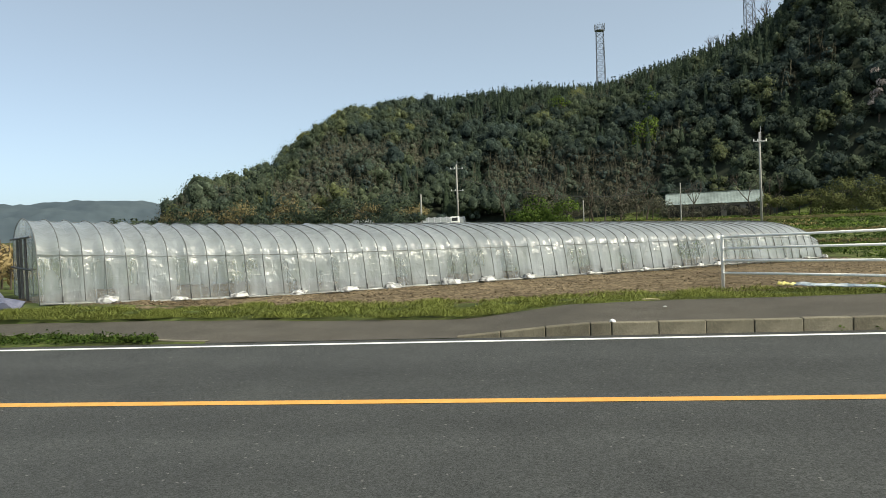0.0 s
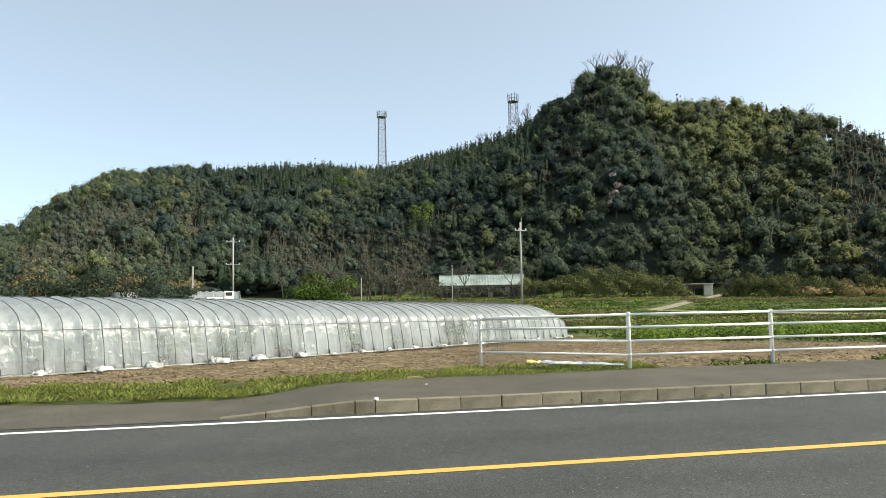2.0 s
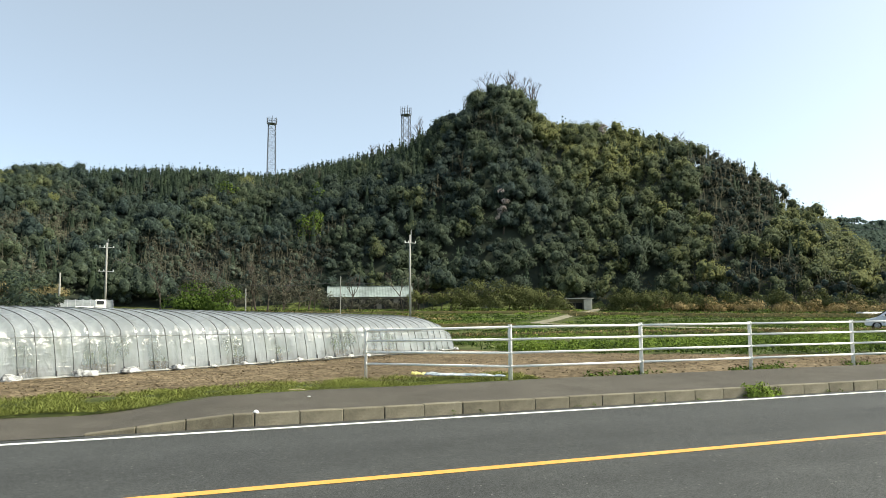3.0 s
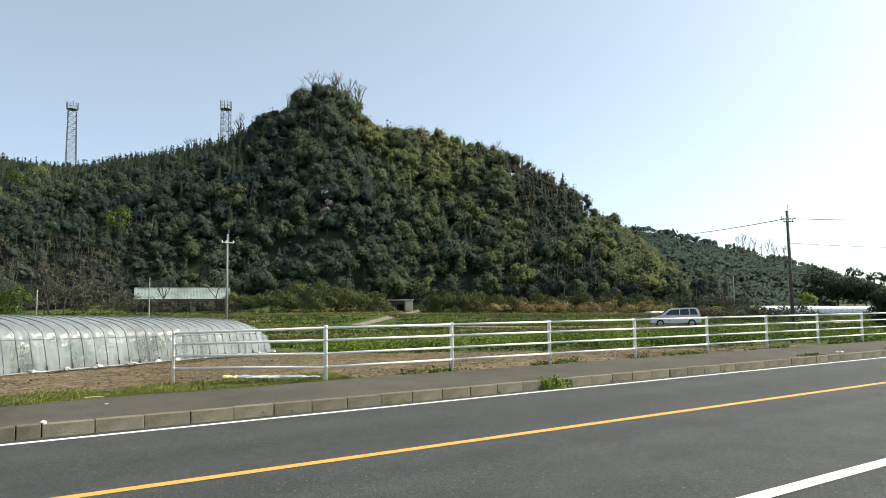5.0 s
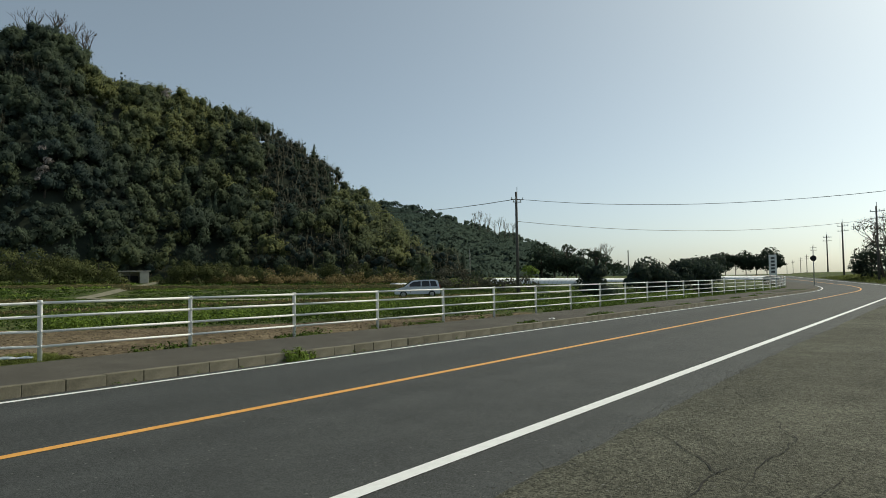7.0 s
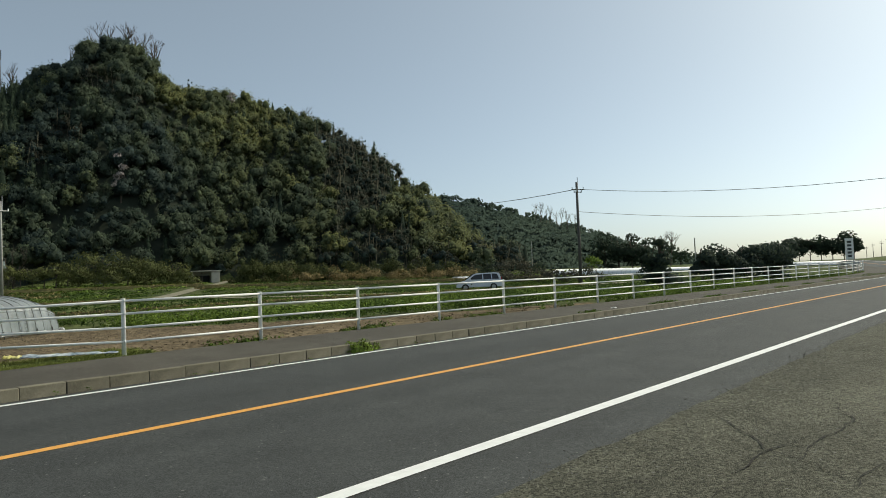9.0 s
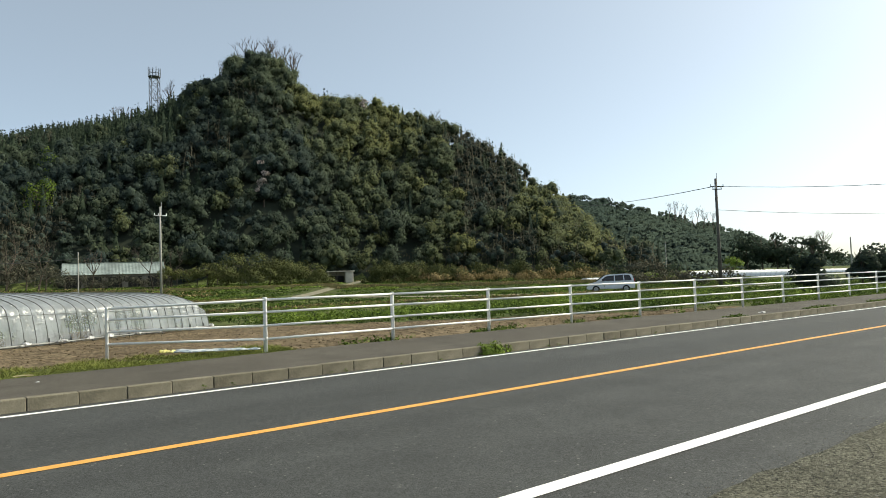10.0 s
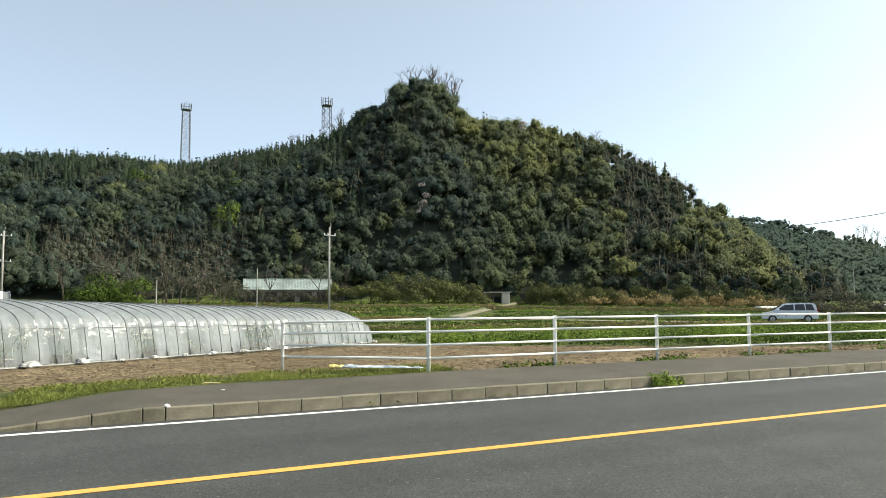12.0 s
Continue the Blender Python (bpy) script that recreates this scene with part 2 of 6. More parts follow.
def hill_part(x, y):
    """Bearing, height, and how far up the slope (0 foot, 1 crest, more beyond)."""
    x, y = np.asarray(x, float) + 1.0, np.asarray(y, float) - 0.1
    d, az = np.hypot(x, y), np.degrees(np.arctan2(x, y))
    crest = np.interp(az, [r[0] for r in HILL], [r[1] for r in HILL])
    top = np.interp(az, [r[0] for r in HILL], [r[2] for r in HILL])
    foot = np.interp(az, [r[0] for r in FOOT], [r[1] for r in FOOT])
    up = (d - foot) / np.maximum(crest - foot, 20)
    front = 1 - (1 - np.clip(up, 0, 1)) ** 1.6
    lump = np.sin(x / 13 + 1.6 * np.sin(y / 21)) * np.sin(y / 15 + 1.1 * np.sin(x / 19 + 2)) + 1.2 * np.sin(x / 24 + 0.8 * np.sin(y / 37) + 0.7) - 0.5
    lump = lump * 2.3 * np.sin(np.pi * np.clip(up * 1.25, 0, 1)) * np.clip(top / 20, 0, 1)
    h = np.where(up < 1, top * front + lump, top * np.clip(1 - ((d - crest) / 90) ** 2, 0, 1))
    return az, np.where(up <= 0, 0, np.maximum(h, 0)), up


def hill_height(x, y):
    return hill_part(x, y)[1]


def plain_height(x, y):
    """Road level in front, the fields rising slowly towards the hills."""
    x, y = np.asarray(x, float), np.asarray(y, float)
    z = 2.6 * smoothstep(30, 150, y) * (1 - 0.6 * smoothstep(60, 160, x)) + 1.5 * smoothstep(62, 190, x)
    z = z - 0.2 * smoothstep(17, 30, y) * (1 - smoothstep(32, 55, y)) * (1 - smoothstep(14, 30, x))
    z = z + 0.2 * smoothstep(-6, -12, x) * smoothstep(11, 15, y)
    return z


def road_y(x):
    """The road's bend to the left far off."""
    x = np.asarray(x, float)
    k = np.maximum(x - 66, 0)
    return np.where(k < 30, 0.0055 * k * k, 4.95 + 0.33 * (k - 30))


def ground_z(x, y):
    return plain_height(x, y) + hill_height(x, y)


# ---- ground ----
def build_ground():
    xs = np.unique(np.r_[np.linspace(-1500, -180, 14), np.linspace(-180, -20, 28), np.linspace(-20, 40, 61), np.linspace(40, 260, 56), np.linspace(260, 1800, 16)])
    ys = np.unique(np.r_[np.linspace(-400, -10, 10), [-5, 0, 2, 6, 9, 9.9], np.linspace(10.4, 40, 60), np.linspace(40, 130, 40), np.linspace(130, 420, 70), np.linspace(420, 2400, 14)])
    X, Y = np.meshgrid(xs, ys)
    Z = ground_z(X, Y) - 0.02
    lane = (Y - road_y(X) > -40) & (Y - road_y(X) < 12.2)
    Z = np.where(lane, Z - 0.25, Z)
    V = np.stack([X, Y, Z], -1).reshape(-1, 3)
    w = len(xs)
    F = [(j * w + i, j * w + i + 1, (j + 1) * w + i + 1, (j + 1) * w + i) for j in range(len(ys) - 1) for i in range(w - 1)]
    ob = link_mesh("ground", V, F, FIELD, smooth=True)
    ob.data.materials.append(FLOOR)
    mid = np.array([V[list(f)].mean(0) for f in F])
    ob.data.polygons.foreach_set("material_index", (hill_height(mid[:, 0], mid[:, 1]) > 1.0).astype(np.int32))
    return tagged(ob, "rough green and brown field ground rising to wooded hills", "ground", kind="structure")


build_ground()


def strip(name, offs, x0, x1, step, mat, label, category, zs=None):
    """A ribbon along the road: offs are the distances across it, zs the heights there."""
    xs = np.unique(np.r_[np.arange(x0, 45, step * 4), np.arange(45, x1, step), x1])
    zs = zs or [0.0] * len(offs)
    V, F, n = [], [], len(offs)
    for x in xs:
        for o, z in zip(offs, zs):
            V.append((x, o + float(road_y(x)), z + float(plain_height(x, 8))))
    for i in range(len(xs) - 1):
        for j in range(n - 1):
            F.append((i * n + j, (i + 1) * n + j, (i + 1) * n + j + 1, i * n + j + 1))
    return tagged(link_mesh(name, V, F, mat), label, category, kind="structure")


strip("road", [2.1, 3.2, 6.6, 9.8, 10.19], -40, 260, 2.5, ASPHALT, "dark grey two-lane asphalt road", "road", [-0.007, 0, 0.004, 0.0, -0.006])
strip("road_line_far", [9.78, 9.9], -40, 260, 2.5, WHITE_LINE, "narrow white edge line on asphalt", "road line", [0.006, 0.006])
strip("road_line_middle", [6.53, 6.67], -40, 260, 2.5, YELLOW_LINE, "solid yellow centre line on asphalt", "road line", [0.009, 0.009])
strip("road_line_near", [3.19, 3.35], -40, 260, 2.5, WHITE_LINE, "white edge line on asphalt", "road line", [0.007, 0.007])


def build_apron():
    """Worn lay-by, its ragged edge lying over the road's."""
    xs = np.r_[np.arange(-40, -2, 2.0), np.arange(-2, 30, 0.12), np.arange(30, 95, 1.5)]
    V = []
    for x in xs:
        e = 2.37 + 0.019 * min(max(x, 0), 14) + 0.06 * noise.noise(Vector((x * 0.9, 0, 0))) + 0.05 * noise.noise(Vector((x * 3.1, 2, 0)))
        for o, z in ((-14, 0.0), (-5, 0.0), (-1, 0.0), (1.2, 0.0), (e - 0.25, 0.008), (e - 0.03, 0.009), (e, -0.012)):
            V.append((x, o + float(road_y(x)), z + float(plain_height(x, 8))))
    F = [(7 * i + j, 7 * i + 7 + j, 7 * i + 8 + j, 7 * i + 1 + j) for i in range(len(xs) - 1) for j in range(6)]
    tagged(link_mesh("apron", V, F, APRON), "worn grey-brown asphalt lay-by with cracks", "road", kind="structure")


build_apron()

# pavement with its dropped crossing
def pave_edge(x):
    """Front edge of the verge behind the pavement."""
    return float(np.interp(x, [-11, -7.3, -5.7, -3.9, -2.1, -0.75, 1, 3, 6], [12.7, 12.6, 12.35, 11.97, 11.85, 12.3, 12.75, 12.76, 13.0]))


def pave_z(x):
    return 0.03 + 0.12 * float(smoothstep(-2.1, -0.2, x))


def build_pavement():
    xs = np.r_[np.arange(-40, -8, 4.0), np.arange(-8, 8, 0.25), np.arange(8, 45, 2), np.arange(45, 110, 2.5)]
    V, F = [], []
    for x in xs:
        b, zb = float(road_y(x)), float(plain_height(x, 8))
        z = pave_z(x)
        front = 10.335 if x > -2 else 10.19
        back = pave_edge(x) + 0.75 + b
        for y, zz in ((front + b, z - 0.002 if x > -2 else 0.0), (front + b + 0.5, z), (pave_edge(x) + b, z + 0.02), (back, z - 0.05)):
            V.append((x, y, zz + zb))
    n = 4
    F = [(i * n + j, (i + 1) * n + j, (i + 1) * n + j + 1, i * n + j + 1) for i in range(len(xs) - 1) for j in range(n - 1)]
    tagged(link_mesh("pavement", V, F, PAVEMENT), "grey-brown asphalt pavement with a dropped crossing", "pavement", kind="structure")


build_pavement()

# ---- greenhouse ----
GA, GB = Vector((-11.08, 14.22, 0)), Vector((9.95, 28.8, 0))  # its front base line
GL = (GB - GA).length
GU = (GB - GA).normalized()
GN = Vector((-GU.y, GU.x, 0))
G_WIDTH, G_RIBS = 4.8, 60


def g_base(s):
    return float(np.interp(s, [0, 0.1, 0.22, 1], [0.22, 0.09, 0.02, -0.09]))


def g_high(s):
    return 1.90 - 0.41 * s


def g_arc(s, a, swell=0.0):
    """A point of the hoop at s (0 to 1 along), a: 0 front foot to 1 back foot."""
    h, w = g_high(s), G_WIDTH
    end = max(0.0, (s - 0.962) / 0.038)
    h = h * math.sqrt(1 - 0.5 * end * end)
    side = 0.57 * h
    lean = 0.16
    if a < 0.22:
        k = a / 0.22
        u, z = lean * k ** 1.5, side * k
    elif a > 0.78:
        k = (1 - a) / 0.22
        u, z = w - lean * k ** 1.5, side * k
    else:
        k = (a - 0.22) / 0.56 * math.pi
        c0 = math.cos(k)
        u = w / 2 - (w / 2 - lean) * math.copysign(abs(c0) ** 1.12, c0)
        z = side + (h - side) * math.sin(k) ** 0.92
    p = GA + GU * (GL * s - 0.15 * u) + GN * u
    c = GA + GU * (GL * s - 0.15 * u) + GN * (w / 2)
    out = (p - c).normalized() if abs(u - w / 2) > 0.2 else Vector((0, 0, 1))
    return Vector((p.x, p.y, g_base(s) + z)) + (out * 0.6 + Vector((0, 0, 0.6))) * swell


def film_material():
    """Clear film: mostly see-through, milky in streaks, glossy along its creases."""
    m = bpy.data.materials.new("greenhouse_film")
    m.use_nodes = True
    nt, nd = m.node_tree, m.node_tree.nodes
    out, p = nd["Material Output"], nd["Principled BSDF"]
    co = nd.new("ShaderNodeTexCoord")
    n1, n2, n3 = nd.new("ShaderNodeTexNoise"), nd.new("ShaderNodeTexNoise"), nd.new("ShaderNodeTexNoise")
    mp, mp3 = nd.new("ShaderNodeMapping"), nd.new("ShaderNodeMapping")
    mp.inputs["Scale"].default_value = (1.0, 1.0, 0.4)
    mp3.inputs["Scale"].default_value = (1.0, 1.0, 0.12)
    for q in (mp, mp3):
        nt.links.new(co.outputs["Object"], q.inputs[0])
    n1.inputs["Scale"].default_value, n1.inputs["Detail"].default_value, n1.inputs["Distortion"].default_value = 5.5, 6, 0.9
    n2.inputs["Scale"].default_value, n2.inputs["Detail"].default_value = 0.9, 4
    n3.inputs["Scale"].default_value, n3.inputs["Detail"].default_value = 3.5, 5
    nt.links.new(mp.outputs[0], n1.inputs[0])
    nt.links.new(mp.outputs[0], n2.inputs[0])
    nt.links.new(mp3.outputs[0], n3.inputs[0])
    b = nd.new("ShaderNodeBump")
    b.inputs["Strength"].default_value, b.inputs["Distance"].default_value = 1.0, 0.045
    nt.links.new(n1.outputs["Fac"], b.inputs["Height"])
    # crinkles that run along the film, sharp-edged
    folds, mp4, b2 = nd.new("ShaderNodeTexNoise"), nd.new("ShaderNodeMapping"), nd.new("ShaderNodeBump")
    folds.noise_type, folds.normalize = "RIDGED_MULTIFRACTAL", True
    folds.inputs["Scale"].default_value, folds.inputs["Detail"].default_value, folds.inputs["Distortion"].default_value = 4.6, 3, 0.6
    mp4.inputs["Scale"].default_value = (0.8, 0.8, 2.0)
    nt.links.new(co.outputs["Object"], mp4.inputs[0])
    nt.links.new(mp4.outputs[0], folds.inputs[0])
    b2.inputs["Strength"].default_value, b2.inputs["Distance"].default_value = 0.7, 0.03
    nt.links.new(folds.outputs["Fac"], b2.inputs["Height"])
    nt.links.new(b2.outputs[0], b.inputs["Normal"])
    p.inputs["Base Color"].default_value = (0.50, 0.545, 0.57, 1)
    p.inputs["Coat Weight"].default_value, p.inputs["Coat Roughness"].default_value = 0.6, 0.16
    nt.links.new(b.outputs[0], p.inputs["Coat Normal"])
    p.inputs["Roughness"].default_value = 0.24
    p.inputs["Specular IOR Level"].default_value = 1.0
    nt.links.new(b.outputs[0], p.inputs["Normal"])
    tl, tp = nd.new("ShaderNodeBsdfTranslucent"), nd.new("ShaderNodeBsdfTransparent")
    tl.inputs[0].default_value = (0.52, 0.585, 0.63, 1)
    tp.inputs[0].default_value = (0.94, 0.96, 0.97, 1)
    m1, m2 = nd.new("ShaderNodeMixShader"), nd.new("ShaderNodeMixShader")
    m1.inputs[0].default_value = 0.4
    nt.links.new(p.outputs[0], m1.inputs[1])
    nt.links.new(tl.outputs[0], m1.inputs[2])
    ad = nd.new("ShaderNodeMix")
    ad.data_type = "FLOAT"
    ad.inputs[0].default_value = 0.35
    nt.links.new(n2.outputs["Fac"], ad.inputs[2])
    nt.links.new(n3.outputs["Fac"], ad.inputs[3])
    rg = nd.new("ShaderNodeMapRange")
    rg.inputs[1].default_value, rg.inputs[2].default_value, rg.inputs[3].default_value, rg.inputs[4].default_value = 0.38, 0.60, 0.30, 0.74
    nt.links.new(ad.outputs[0], rg.inputs[0])
    # less see-through where the tone is high, over the roof
    roof_tone, less, clear = nd.new("ShaderNodeAttribute"), nd.new("ShaderNodeMath"), nd.new("ShaderNodeMath")
    roof_tone.attribute_name = "tone"
    less.operation, less.inputs[1].default_value, less.inputs[2].default_value = "MULTIPLY_ADD", -0.45, 1.0
    clear.operation = "MULTIPLY"
    nt.links.new(roof_tone.outputs["Fac"], less.inputs[0])
    nt.links.new(rg.outputs[0], clear.inputs[0])
    nt.links.new(less.outputs[0], clear.inputs[1])
    nt.links.new(clear.outputs[0], m2.inputs[0])
    nt.links.new(m1.outputs[0], m2.inputs[1])
    nt.links.new(tp.outputs[0], m2.inputs[2])
    nt.links.new(m2.outputs[0], out.inputs[0])
    return m


FILM = film_material()
DULL_PIPE = material("grey_pipe", (0.11, 0.12, 0.12), (0.19, 0.20, 0.20), 8, 0.6, 0.05, 40, metal=0.3)
DARK_PIPE = material("dull_pipe", (0.055, 0.056, 0.056), (0.12, 0.12, 0.12), 8, 0.6, 0.05, 40, metal=0.3)


def build_greenhouse():
    root = tagged(new("greenhouse"), "long low tunnel greenhouse of clear plastic film on bent pipes", "greenhouse")
    rng = np.random.default_rng(3)
    n_s, n_a = G_RIBS * 6 + 1, 72
    V = []
    for i in range(n_s):
        s = i / (n_s - 1)
        between = (0.0, 0.55, 0.9, 1.0, 0.72, 0.36)[i % 6]
        for j in range(n_a + 1):
            a = j / n_a
            crease = noise.noise(Vector((s * 70, a * 9, 0))) * 0.02 + 0.016 * noise.noise(Vector((s * 210, a * 14 + s * 40, 8))) * float(smoothstep(0.26, 0.16, a))
            low = math.exp(-((a - 0.2) / 0.03) ** 2) + 1.3 * math.exp(-((a - 0.04) / 0.04) ** 2)
            crease += low * 0.035 * noise.noise(Vector((s * 130, a * 70, 3)))
            roof = float(smoothstep(0.17, 0.26, a)) * float(smoothstep(0.83, 0.74, a))
            V.append(g_arc(s, a, 0.012 - (0.028 + 0.060 * roof) * between + crease * (1.0 if 0 < a < 1 else 0)))
    w = n_a + 1
    F = [(i * w + j, (i + 1) * w + j, (i + 1) * w + j + 1, i * w + j + 1) for i in range(n_s - 1) for j in range(n_a)]
    milky = [float(smoothstep(0.17, 0.27, (j + 0.5) / n_a) * smoothstep(0.83, 0.73, (j + 0.5) / n_a)) for _ in range(n_s - 1) for j in range(n_a)]
    link_mesh("film", V, F, FILM, root, True, milky)["label"] = "creased clear plastic film"
    for i in range(G_RIBS + 1):
        s = i / G_RIBS
        bm = bmesh.new()
        tube(bm, [g_arc(s, k / 32, 0.017) for k in range(33)], 0.012, 6)
        part("hoop", bm, DULL_PIPE, root, smooth=True)
    for i in range(G_RIBS):
        s = (i + 0.5) / G_RIBS
        bm = bmesh.new()
        tube(bm, [g_arc(s, k / 32, -0.034 - 0.050 * float(smoothstep(0.17, 0.26, k / 32)) * float(smoothstep(0.83, 0.74, k / 32))) for k in range(33)], 0.005, 4)
        part("strap", bm, STEEL, root)
    for a in (0.215, 0.5, 0.785):
        bm = bmesh.new()
        tube(bm, [g_arc(k / 120, a, -0.03 if a == 0.5 else 0.022) for k in range(121)], 0.008, 6)
        part("long_pipe", bm, DULL_PIPE, root, smooth=True)
    for i in range(1, G_RIBS, 2):
        bm = bmesh.new()
        p = g_arc(i / G_RIBS, 0.0)
        tube(bm, [p - GN * 0.06 + Vector((0, 0, -0.06)), p - GN * 0.03 + Vector((0, 0, 0.2))], 0.014, 5)
        part("peg", bm, DARK_PIPE, root)
    bm = bmesh.new()
    tube(bm, [g_arc(k / 30, 0.0) + Vector((0, 0, 0.05)) - GN * 0.05 for k in range(31)], 0.02, 6)
    part("foot_pipe", bm, STEEL, root, smooth=True)
    # gable ends
    for s, name in ((0.0, "end_film"), (1.0, "end_film")):
        pts = [g_arc(s, k / 24) for k in range(25)]
        c = sum(pts, Vector()) / 25
        bm = bmesh.new()
        vs = [bm.verts.new(p) for p in pts]
        cv = bm.verts.new(c + GU * (-0.03 if s == 0 else 0.03))
        for k in range(24):
            bm.faces.new((vs[k], vs[k + 1], cv))
        bm.faces.new((vs[24], vs[0], cv))
        part(name, bm, FILM, root)
    # door frame in the near end
    for u in (1.45, 2.35, 3.0):
        bm = bmesh.new()
        p = GA + GN * u - GU * (0.06 + 0.15 * u)
        tube(bm, [(p.x, p.y, g_base(0)), (p.x, p.y, g_base(0) + 1.45)], 0.03, 6)
        part("door_post", bm, DARK_PIPE, root)
    for z in (0.75, 1.45):
        bm = bmesh.new()
        p, q = GA + GN * 0.3 - GU * 0.12, GA + GN * 4.4 - GU * 0.73
        tube(bm, [(p.x, p.y, g_base(0) + z), (q.x, q.y, g_base(0) + z)], 0.025, 6)
        part("door_rail", bm, DARK_PIPE, root)


build_greenhouse()

# ---- fence ----
POSTS = [5.42 + 3.17 * i - 0.14 * (i == 2) - 0.1 * (i == 3) for i in range(26)]


def fence_y(x):
    return 13.55 + float(road_y(x)) * 0.85


def build_fence():
    root = tagged(new("pedestrian_fence"), "white painted pipe fence with four rails along the pavement", "fence")
    places = [(2.86, 15.48, 0.17, 0.98)] + [(x, fence_y(x), 0.13 + float(plain_height(x, 8)), 1.10) for x in POSTS]
    for k, (x, y, z, h) in enumerate(places):
        bm = bmesh.new()
        r = 0.043 if k else 0.033
        tube(bm, [(x, y, z - 0.1), (x, y, z + h), (x, y, z + h + 0.015)], r, 12)
        for f in (0.24, 0.49, 0.74, 0.97):
            tube(bm, [(x, y - r - 0.012, z + h * f - 0.03), (x, y - r - 0.012, z + h * f + 0.03)], 0.014, 6)
        part("post", bm, PAINT, root, "", smooth=True)
    for (x, y, z, h), (x2, y2, z2, h2) in zip(places, places[1:]):
        for f in (0.24, 0.49, 0.74, 0.97):
            bm = bmesh.new()
            tube(bm, [(x + 0.01, y - 0.02, z + h * f), (x2 - 0.01, y2 - 0.02, z2 + h2 * f)], 0.0245, 8)
            part("rail", bm, PAINT, root, smooth=True)


build_fence()

# ---- poles, towers ----
# pole colour darkened for poles seen against the light
BACKLIT_POLE = material("backlit_pole", (0.07, 0.065, 0.06), (0.14, 0.13, 0.12), 3, 0.85, 0.2, 30)


def utility_pole(x, y, top, label, arms=((0.93, 0.9),), r=0.15, turn=0.0, wood=False):
    z = float(ground_z(x, y))
    root = tagged(new("utility_pole"), label, "utility pole")
    root.location = (x, y, z)
    bm = bmesh.new()
    tube(bm, [(0, 0, -0.3), (0, 0, top - z)], r, 12, r * 0.62)
    # the wood switch picks the pole colour with the backlit darkness in it
    part("pole", bm, BACKLIT_POLE if wood else CONCRETE, root, smooth=True)
    H = top - z
    for f, half in arms:
        bm = bmesh.new()
        c, s = math.cos(turn), math.sin(turn)
        tube(bm, [(-half * c, -half * s - 0.12, H * f), (half * c, half * s - 0.12, H * f)], 0.05, 6)
        part("cross_arm", bm, DARK_PIPE if wood else STEEL, root)
        for k in (-0.9, -0.3, 0.9):
            bm = bmesh.new()
            tube(bm, [(half * k * c, half * k * s - 0.12, H * f), (half * k * c, half * k * s - 0.12, H * f + 0.25)], 0.05, 6)
            part("insulator", bm, PAINT, root)
    bm = bmesh.new()
    tube(bm, [(0.12, -0.05, H * 0.9), (0.12, -0.05, H + 0.55)], 0.035, 6)
    part("lightning_rod", bm, STEEL, root)
    for k in range(9):
        bm = bmesh.new()
        tube(bm, [(-0.16 if k % 2 else 0.16, 0, H * (0.3 + 0.06 * k)), (-0.30 if k % 2 else 0.30, 0, H * (0.3 + 0.06 * k))], 0.012, 4)
        part("step_bolt", bm, STEEL, root)
    return root


def at(az, d, eye=(-1.0, 0.1)):
    az = bearing(az)
    return eye[0] + d * math.sin(radians(az)), eye[1] + d * math.cos(radians(az))


def wire(a, b, sag, r=0.02):
    bm = bmesh.new()
    a, b = Vector(a), Vector(b)
    tube(bm, [a.lerp(b, k / 16) - Vector((0, 0, sag * 4 * (k / 16) * (1 - k / 16))) for k in range(17)], r, 4)
    ob = part("cable", bm, DARK_PIPE)
    return tagged(ob, "thin dark overhead cable between poles", "cable")


PA, PB, PC = at(-4.9, 112), at(17.6, 80), at(60.15, 76)
utility_pole(*PA, 1.45 + 0.0938 * 112, "grey concrete utility pole with cross arms beyond the greenhouse", ((0.93, 1.0), (0.58, 1.0)), 0.17, 0.2)
utility_pole(*PB, 1.45 + 0.112 * 80, "slim concrete utility pole at the field's edge", ((0.9, 0.7),), 0.14, 0.1)
utility_pole(*PC, 1.45 + 0.1236 * 76, "tall dark utility pole standing in the field", ((0.925, 0.75), (0.9, 0.5)), 0.19, -0.5, True)


# steel darkened and blued: the towers' shaded side is put in the colour
SHADED_STEEL = material("shaded_tower_steel", (0.10, 0.115, 0.135), (0.17, 0.185, 0.205), 2, 0.6, 0.05, 20, metal=0.3)


